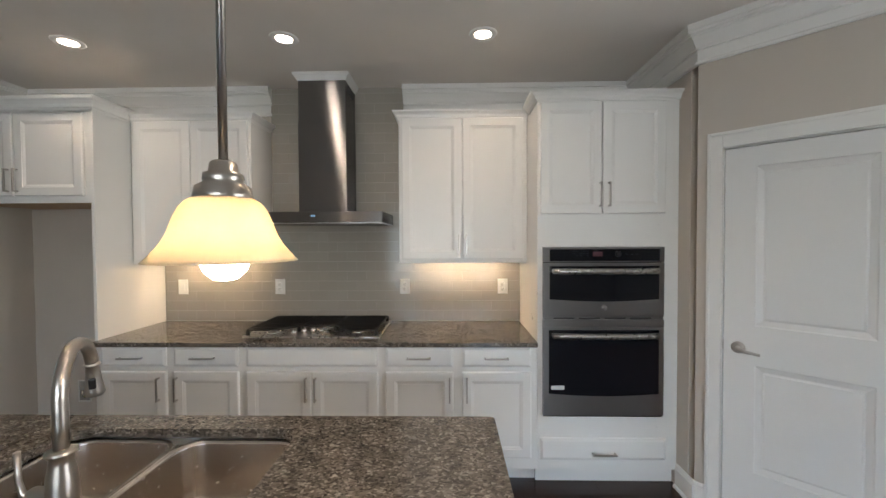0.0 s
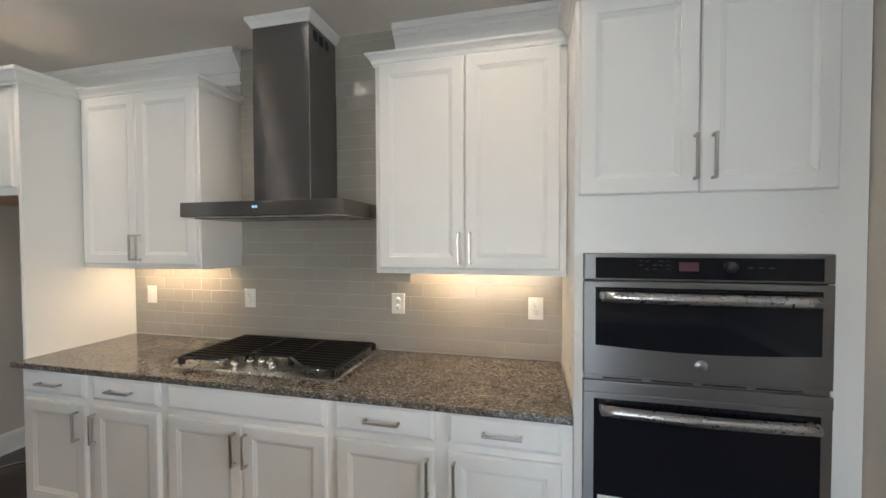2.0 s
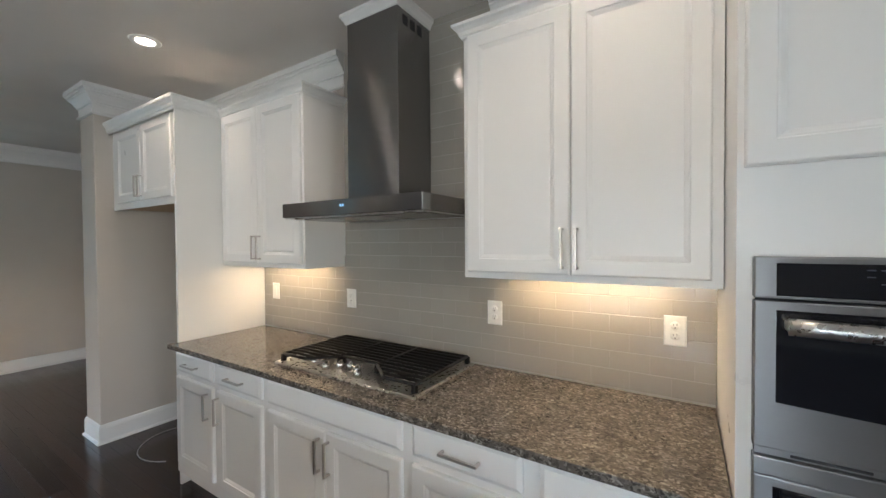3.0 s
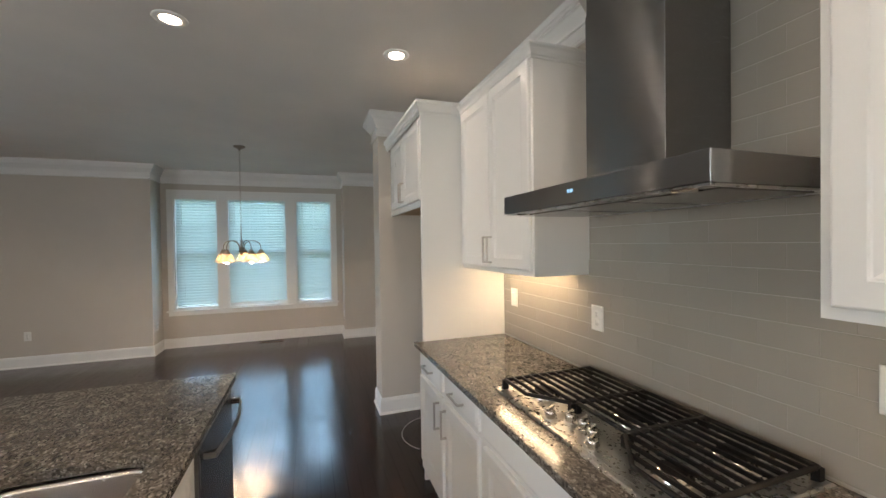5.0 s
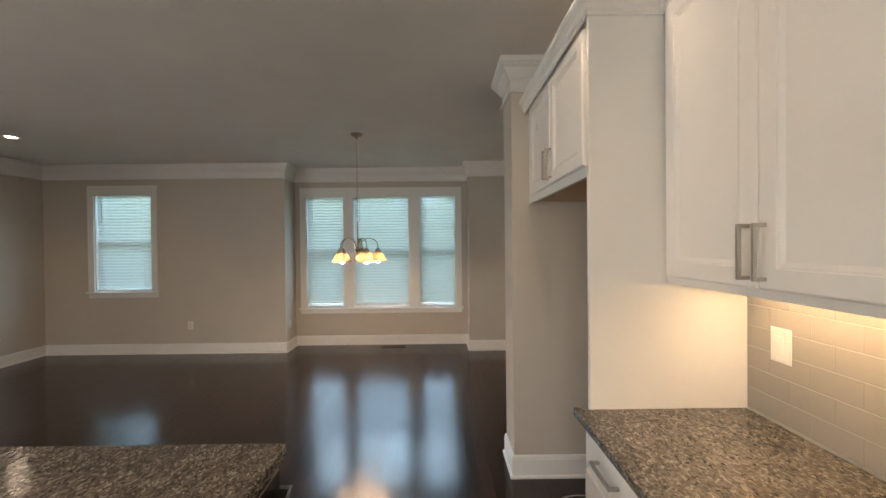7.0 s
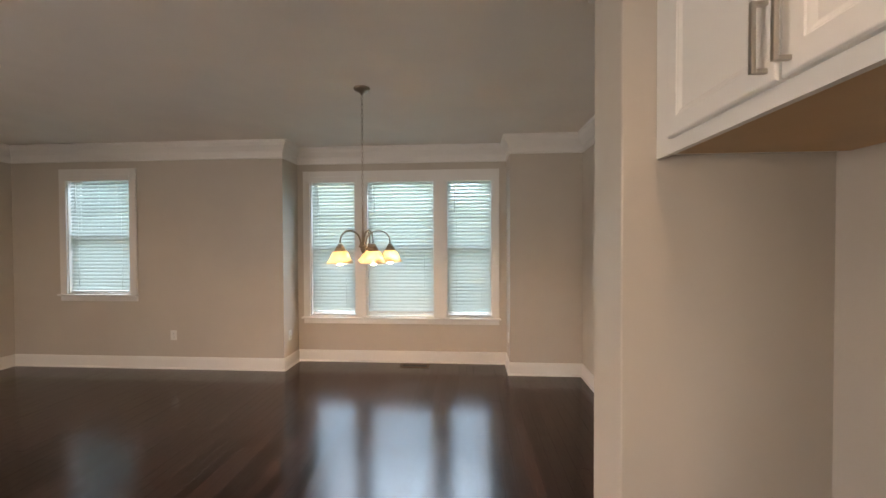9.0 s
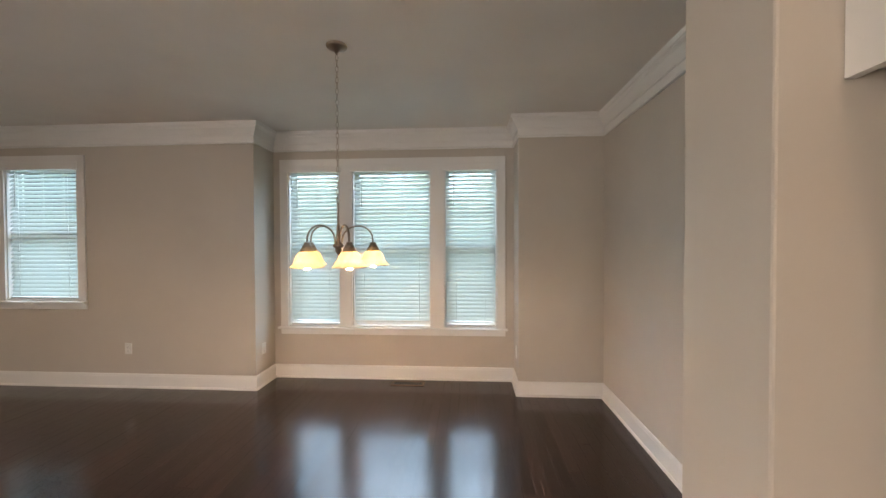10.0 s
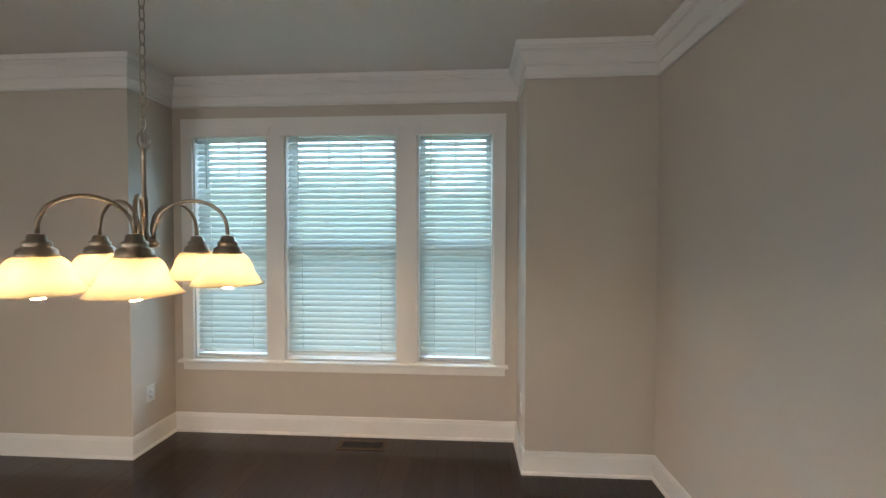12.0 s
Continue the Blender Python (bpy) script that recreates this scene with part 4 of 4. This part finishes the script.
# ---- island ----
IX0, IX1, IY0, IY1 = -1.226, 0.992, 1.045, 2.114
isl = thing("kitchen_island", (-0.15, 1.7, 0), "white kitchen island cabinet under a granite top", "kitchen island")
part("body", boxes((-1.10, -0.455, -0.42, 0.30, 0.0, 0.883), (-0.455, 0.46, -0.42, -0.12, 0, 0.883), (-0.455, 0.46, -0.12, 0.36, 0.105, 0.62), (0.46, 1.10, -0.42, 0.36, 0.105, 0.883)), CABINET, isl)
part("end_panel", boxes((-1.118, -1.101, -0.42, 0.36, 0, 0.883)), CABINET, isl)
part("toe_kick", boxes((-0.455, 1.10, 0.28, 0.295, 0, 0.105)), CABINET, isl)
part("face_rail", boxes((-0.455, 0.46, 0.341, 0.36, 0.62, 0.883)), CABINET, isl)
for a, b, h in ((-0.44, 0.0, -0.03), (0.006, 0.445, 0.036), (0.475, 1.08, 0.51)):
    d = part("door", panel(b - a, 0.70, 0.02, DOOR_STEPS), CABINET, isl, at=pose(b, 0.38, 0.14, 0, 0, 180))
    pull(d, b - h, 0.58)

SX0, SX1, SY0, SY1, SD = -0.458, 0.328, 1.600, 2.012, -0.076


def rounded(x0, x1, y0, y1, r, n=6):
    out = []
    for cx, cy, a in ((x1 - r, y1 - r, 0), (x0 + r, y1 - r, 90), (x0 + r, y0 + r, 180), (x1 - r, y0 + r, 270)):
        for i in range(n + 1):
            t = radians(a + 90 * i / n)
            out.append((cx + r * math.cos(t), cy + r * math.sin(t)))
    return out


def top_with_hole(x0, x1, y0, y1, hole, z0, z1):
    """Stone slab with one rounded cut-out."""
    bm = bmesh.new()
    outer = rounded(x0, x1, y0, y1, 0.02, 4)
    for z in (z0, z1):
        edges = []
        for loop in (outer, hole):
            vs = [bm.verts.new((x, y, z)) for x, y in loop]
            edges += [bm.edges.new((vs[i], vs[(i + 1) % len(vs)])) for i in range(len(vs))]
        bmesh.ops.triangle_fill(bm, edges=edges, use_beauty=True)
    bm.verts.ensure_lookup_table()
    half = len(outer) + len(hole)
    for start, loop in ((0, outer), (len(outer), hole)):
        for i in range(len(loop)):
            j = (i + 1) % len(loop)
            bm.faces.new((bm.verts[start + i], bm.verts[start + j], bm.verts[half + start + j], bm.verts[half + start + i]))
    return bm


it = thing("island_worktop", (-0.15, 1.55, 0.884), "polished brown speckled granite island top with a sink cut-out", "countertop")
part("slab", top_with_hole(IX0 + 0.15, IX1 + 0.15, IY0 - 1.55, IY1 - 1.55, [(x + 0.15, y - 1.55) for x, y in rounded(SX0, SX1, SY0, SY1, 0.085)], 0, 0.03), GRANITE, it)

sink = thing("sink", (-0.13, 1.8, 0.66), "double-bowl stainless steel undermount sink", "sink")


def bowl(x0, x1, y0, y1):
    bm = bmesh.new()
    rows = []
    for inset, r, z in ((-0.012, 0.09, 0.212), (0.0, 0.08, 0.212), (0.003, 0.078, 0.20), (0.010, 0.072, 0.06), (0.022, 0.062, 0.02), (0.05, 0.04, 0.004), (0.09, 0.02, 0.002)):
        rows.append([bm.verts.new((x + 0.13, y - 1.8, z)) for x, y in rounded(x0 + inset, x1 - inset, y0 + inset, y1 - inset, r)])
    for a, b in zip(rows, rows[1:]):
        for i in range(len(a)):
            j = (i + 1) % len(a)
            f = bm.faces.new((a[i], a[j], b[j], b[i]))
            f.smooth = True
    bm.faces.new(rows[-1])
    return bm


for a, b in ((SX0 - 0.004, SD - 0.014), (SD + 0.014, SX1 + 0.004)):
    bw = part("bowl", bowl(a, b, SY0 - 0.004, SY1 + 0.004), SINK_STEEL, sink, "brushed steel bowl")
    part("drain", lathe(bmesh.new(), [(0, 0.006), (0.02, 0.005), (0.038, 0.008), (0.043, 0.0035)], ((a + b) / 2 + 0.13, 0.0, 0), 20), CHROME, bw)
part("divider", boxes((SD - 0.016 + 0.13, SD + 0.016 + 0.13, SY0 - 1.79, SY1 - 1.81, 0.150, 0.209), bev=0.006), SINK_STEEL, sink)

fau = thing("faucet", (-0.018, 1.553, 0.908), "brushed nickel pull-down kitchen faucet on the island", "faucet")
part("base", lathe(bmesh.new(), [(0, 0), (0.031, 0), (0.031, 0.006), (0.027, 0.012), (0.026, 0.03), (0.028, 0.06), (0.030, 0.09), (0.027, 0.13), (0.022, 0.160), (0.021, 0.176), (0.028, 0.180), (0.028, 0.187), (0.019, 0.192), (0, 0.192)], n=28), NICKEL, fau)
neck = [(0, 0, 0.19), (0, 0, 0.24), (0, 0, 0.30)]
for i in range(1, 11):
    a = math.pi * i / 11
    neck.append((-0.047 * (1 - math.cos(a)), 0.088 * (1 - math.cos(a)), 0.300 + 0.098 * math.sin(a)))
part("neck", tube(bmesh.new(), neck, 0.0145, 14), NICKEL, fau)
spray = part("spray_head", lathe(bmesh.new(), [(0, 0.035), (0.015, 0.035), (0.021, 0.028), (0.017, 0.024), (0.018, 0.0), (0.024, -0.055), (0.027, -0.068), (0.024, -0.074), (0, -0.074)], n=20), NICKEL, fau, at=pose(-0.094, 0.177, 0.298, 10, 6) @ Matrix.Scale(0.85, 4))
part("spray_button", boxes((-0.009, 0.009, -0.028, -0.016, -0.045, -0.010), bev=0.004), BLACK, spray, "black spray button", at=pose(0, 0, 0, 0, 0, 35))
lv = lathe(bmesh.new(), [(0, 0.052), (0.016, 0.050), (0.019, 0.044), (0.019, 0)], n=18)
lv.transform(pose(-0.022, 0, 0.085, 0, -90))
tube(lv, [(-0.066, 0, 0.085), (-0.088, -0.002, 0.090), (-0.093, -0.004, 0.12), (-0.093, -0.006, 0.185)], [0.008, 0.007, 0.0055, 0.0065], 10)
part("lever", lv, NICKEL, fau, "side lever handle")

dwash = thing("dishwasher", (-0.925, 2.06, 0), "dark stainless dishwasher with a bowed handle", "dishwasher")
part("tub", boxes((-0.30, 0.30, -0.04, -0.002, 0.10, 0.880)), BLACK, dwash)
part("door", boxes((-0.298, 0.298, 0.0, 0.028, 0.11, 0.838), bev=0.005), DARK_STEEL, dwash)
hp = [(-0.27 + 0.54 * i / 14, 0.072 + 0.026 * math.sin(math.pi * i / 14), 0.785) for i in range(15)]
dh = bmesh.new()
for z in (-0.008, 0.0, 0.008):
    tube(dh, [(x, y, z0 + z) for x, y, z0 in hp], 0.0065, 8)
hd = part("handle", dh, DARK_STEEL, dwash, "bowed steel handle")
for x in (-0.262, 0.262):
    part("post", boxes((x - 0.012, x + 0.012, 0.026, 0.078, 0.772, 0.798), bev=0.003), DARK_STEEL, hd)
part("kick_plate", boxes((-0.298, 0.298, -0.05, -0.04, 0.0, 0.10)), BLACK, dwash)

# ---- pendant and chandelier ----
SHADE = [(0.046, 0.0), (0.057, -0.007), (0.066, -0.018), (0.073, -0.033), (0.078, -0.048), (0.083, -0.062), (0.091, -0.077), (0.103, -0.092), (0.112, -0.102), (0.117, -0.107)]


def lamp_head(parent, x, y, z, k=1.0, kr=0.87, metal_of=None, fat=1.0):
    """Stepped metal cap, bell glass and bulb, hung with the glass's top at z."""
    cap_p = [(0, 0.062), (0.017, 0.062), (0.021, 0.058), (0.023, 0.044), (0.031, 0.040), (0.032, 0.030), (0.030, 0.027), (0.043, 0.018), (0.045, 0.006), (0.049, -0.004), (0.040, -0.004)]
    part("cap", lathe(bmesh.new(), [(r * k, h * k) for r, h in cap_p], (x, y, z), 24), metal_of or BRONZE, parent, "stepped nickel cap")
    prof = [(r * kr, h * k) for r, h in SHADE]
    shell = prof + [(r - 0.004, h - 0.0005) for r, h in reversed(prof)]
    part("shade", lathe(bmesh.new(), shell, (x, y, z), 32, True), OPAL, parent, "bell-shaped amber alabaster glass shade")
    bulb_p = [(0, -0.124), (0.014, -0.121), (0.025, -0.110), (0.030, -0.095), (0.028, -0.080), (0.020, -0.062), (0.014, -0.048), (0.013, -0.034), (0, -0.034)]
    part("socket", lathe(bmesh.new(), [(0, 0), (0.014 * k, 0), (0.014 * k, -0.036 * k), (0, -0.036 * k)], (x, y, z), 14), PLASTIC, parent)
    part("bulb", lathe(bmesh.new(), [(r * k * fat, h * k * (0.55 + 0.45 * fat)) for r, h in bulb_p], (x, y, z), 16), BULB_GLOW if fat == 1 else PENDANT_GLOW, parent, "lit frosted bulb")


pen = thing("pendant_light", (0.512, 1.287, CEIL), "lit brushed nickel pendant with a bell glass shade", "pendant light")
part("canopy", lathe(bmesh.new(), [(0, -0.03), (0.012, -0.03), (0.02, -0.024), (0.055, -0.012), (0.062, -0.003), (0.062, 0)], n=28), NICKEL, pen)
part("rod", tube(bmesh.new(), [(0, 0, -0.028), (0, 0, -1.082)], 0.0065, 12), NICKEL, pen)
part("rod_joint", lathe(bmesh.new(), [(0.0065, -0.008), (0.0085, -0.008), (0.0085, 0.008), (0.0065, 0.008)], (0, 0, -0.62), 12, True), NICKEL, pen)
lamp_head(pen, 0, 0, 1.614 - CEIL, 0.85, 0.85, NICKEL, 1.3)

CX, CY = -4.165, 1.708
ch = thing("chandelier", (CX, CY, CEIL), "lit five-arm antique nickel chandelier with bell glass shades", "chandelier")
part("canopy", lathe(bmesh.new(), [(0, -0.052), (0.010, -0.052), (0.014, -0.040), (0.030, -0.030), (0.060, -0.016), (0.065, -0.008), (0.065, 0)], n=28), BRONZE, ch)
zc, i = -0.055, 0
while zc > 1.815 - CEIL:
    L, R = 0.042, 0.0085
    ring = []
    for k in range(14):
        a = 2 * math.pi * k / 14
        u, v = R * math.cos(a), (L / 2) * math.sin(a)
        ring.append((u, 0, zc - L / 2 + v) if i % 2 else (0, u, zc - L / 2 + v))
    part("chain_link", tube(bmesh.new(), ring, 0.0018, 6, True), BRONZE, ch)
    zc -= 0.0345
    i += 1
part("loop", tube(bmesh.new(), [(0.020 * math.cos(2 * math.pi * k / 20), 0, 1.790 - CEIL + 0.024 * math.sin(2 * math.pi * k / 20)) for k in range(20)], 0.003, 8, True), BRONZE, ch)
part("stem", lathe(bmesh.new(), [(0, 1.755), (0.006, 1.755), (0.008, 1.745), (0.0065, 1.735), (0.0065, 1.62), (0.010, 1.61), (0.011, 1.52), (0.014, 1.505), (0.030, 1.492), (0.036, 1.482), (0.030, 1.474), (0.018, 1.468), (0.022, 1.455), (0.014, 1.440), (0.006, 1.428), (0, 1.424)][::-1], (0, 0, 0.015 - CEIL), 20), BRONZE, ch)
for k in range(5):
    a = radians(36 + 72 * k)
    ux, uy = math.cos(a), math.sin(a)
    R = 0.215
    arm = []
    for j in range(19):
        s = j / 18
        th = math.pi * s
        r = 0.022 + (R - 0.022) * (0.5 - 0.5 * math.cos(th))
        z = 1.507 + 0.108 * math.sin(th) ** 0.8 + 0.016 * s
        arm.append((ux * r, uy * r, z - CEIL))
    part("arm", tube(bmesh.new(), arm, 0.0055, 8), BRONZE, ch)
    lamp_head(ch, ux * R, uy * R, 1.467 - CEIL, 0.87)

# ---- backsplash tiles ----
TW, THT, G, GX = 0.1508, 0.0750, 0.0024, 0.0009


def tile_mesh(w, h):
    bm = panel(w, h, 0.008, [(0, 0.0009), (0.0014, 0.0)])
    return mesh_of("tile", bm, TILE)


part("grout_bed", boxes((-1.447, 1.376, NORTH - 0.0107, NORTH, 0.914, 1.392), (-0.572, 0.472, NORTH - 0.0107, NORTH, 1.392, CEIL - 0.002)), GROUT, wall_tile)
meshes = {}
row, z = 0, 0.923
while z < CEIL - 0.01:
    h = min(THT, CEIL - 0.004 - z)
    lo, hi = (-1.446, 1.375) if z < 1.39 else (-0.571, 0.471)
    x = 0.625 - 20 * (TW + GX) + (0.5 * (TW + GX) if row % 2 else 0)
    while x < hi:
        a, b = max(x, lo), min(x + TW, hi)
        if b - a > 0.012:
            key = (round(b - a, 3), round(h, 3))
            if key not in meshes:
                meshes[key] = tile_mesh(b - a, h)
            t = new("tile", meshes[key])
            t.parent = wall_tile
            t.matrix_basis = pose(a, NORTH - 0.0118 + random.uniform(-0.0003, 0.0003), z, random.uniform(-0.03, 0.03), 0, random.uniform(-0.02, 0.02))
        x += TW + GX
    z += THT + G
    row += 1

# ---- floor strips ----
PW, GAP = 0.0828, 0.0005


def strip(bm, x0, x1, y0, y1):
    c = 0.0006
    lo = [bm.verts.new(p) for p in ((x0, y0, -0.016), (x1, y0, -0.016), (x1, y1, -0.016), (x0, y1, -0.016))]
    md = [bm.verts.new(p) for p in ((x0, y0, -c), (x1, y0, -c), (x1, y1, -c), (x0, y1, -c))]
    hi = [bm.verts.new(p) for p in ((x0 + c, y0 + c, 0), (x1 - c, y0 + c, 0), (x1 - c, y1 - c, 0), (x0 + c, y1 - c, 0))]
    for a, b in ((lo, md), (md, hi)):
        for k in range(4):
            bm.faces.new((a[k], a[(k + 1) % 4], b[(k + 1) % 4], b[k]))
    bm.faces.new(hi)


rng = random.Random(7)
verts, faces, near, shared = [], [], 0, {}
y = SOUTH
while y < DINING_N:
    x = BAY - rng.uniform(0.0, 0.9)
    while x < EAST:
        ln = rng.choice((0.6, 0.75, 0.9, 1.05, 1.2, 1.4))
        a, b = max(x, BAY), min(x + ln, EAST)
        x += ln + GAP
        if b - a < 0.03:
            continue
        if near < 300 and 0.9 < y < 3.8 and a < -1.0:
            key = round(b - a, 3)
            if key not in shared:
                bm = bmesh.new()
                strip(bm, 0, b - a, 0, PW)
                shared[key] = mesh_of("plank", bm, PLANK)
            p = new("plank", shared[key])
            p.parent = floor
            p.location = (a, y, rng.uniform(-0.0004, 0.0002))
            p.rotation_euler = (rng.uniform(-0.005, 0.005), 0, 0)
            near += 1
        else:
            n, c, dz, cup = len(verts), 0.0006, rng.uniform(-0.0004, 0.0002), rng.uniform(-0.0004, 0.0004)
            y1 = y + PW
            verts += [(a, y, -0.016), (b, y, -0.016), (b, y1, -0.016), (a, y1, -0.016), (a, y, dz - c), (b, y, dz - c), (b, y1, dz - c), (a, y1, dz - c),
                      (a + c, y + c, dz), (b - c, y + c, dz), (b - c, y1 - c, dz + cup), (a + c, y1 - c, dz + cup)]
            for s in (0, 4):
                faces += [(n + s + k, n + s + (k + 1) % 4, n + s + 4 + (k + 1) % 4, n + s + 4 + k) for k in range(4)]
            faces.append((n + 8, n + 9, n + 10, n + 11))
    y += PW + GAP
me = bpy.data.meshes.new("planks")
me.from_pydata(verts, [], faces)
me.materials.append(PLANKS)
rest = new("planks", me)
rest.parent = floor
tagged(rest, kind="stuff")
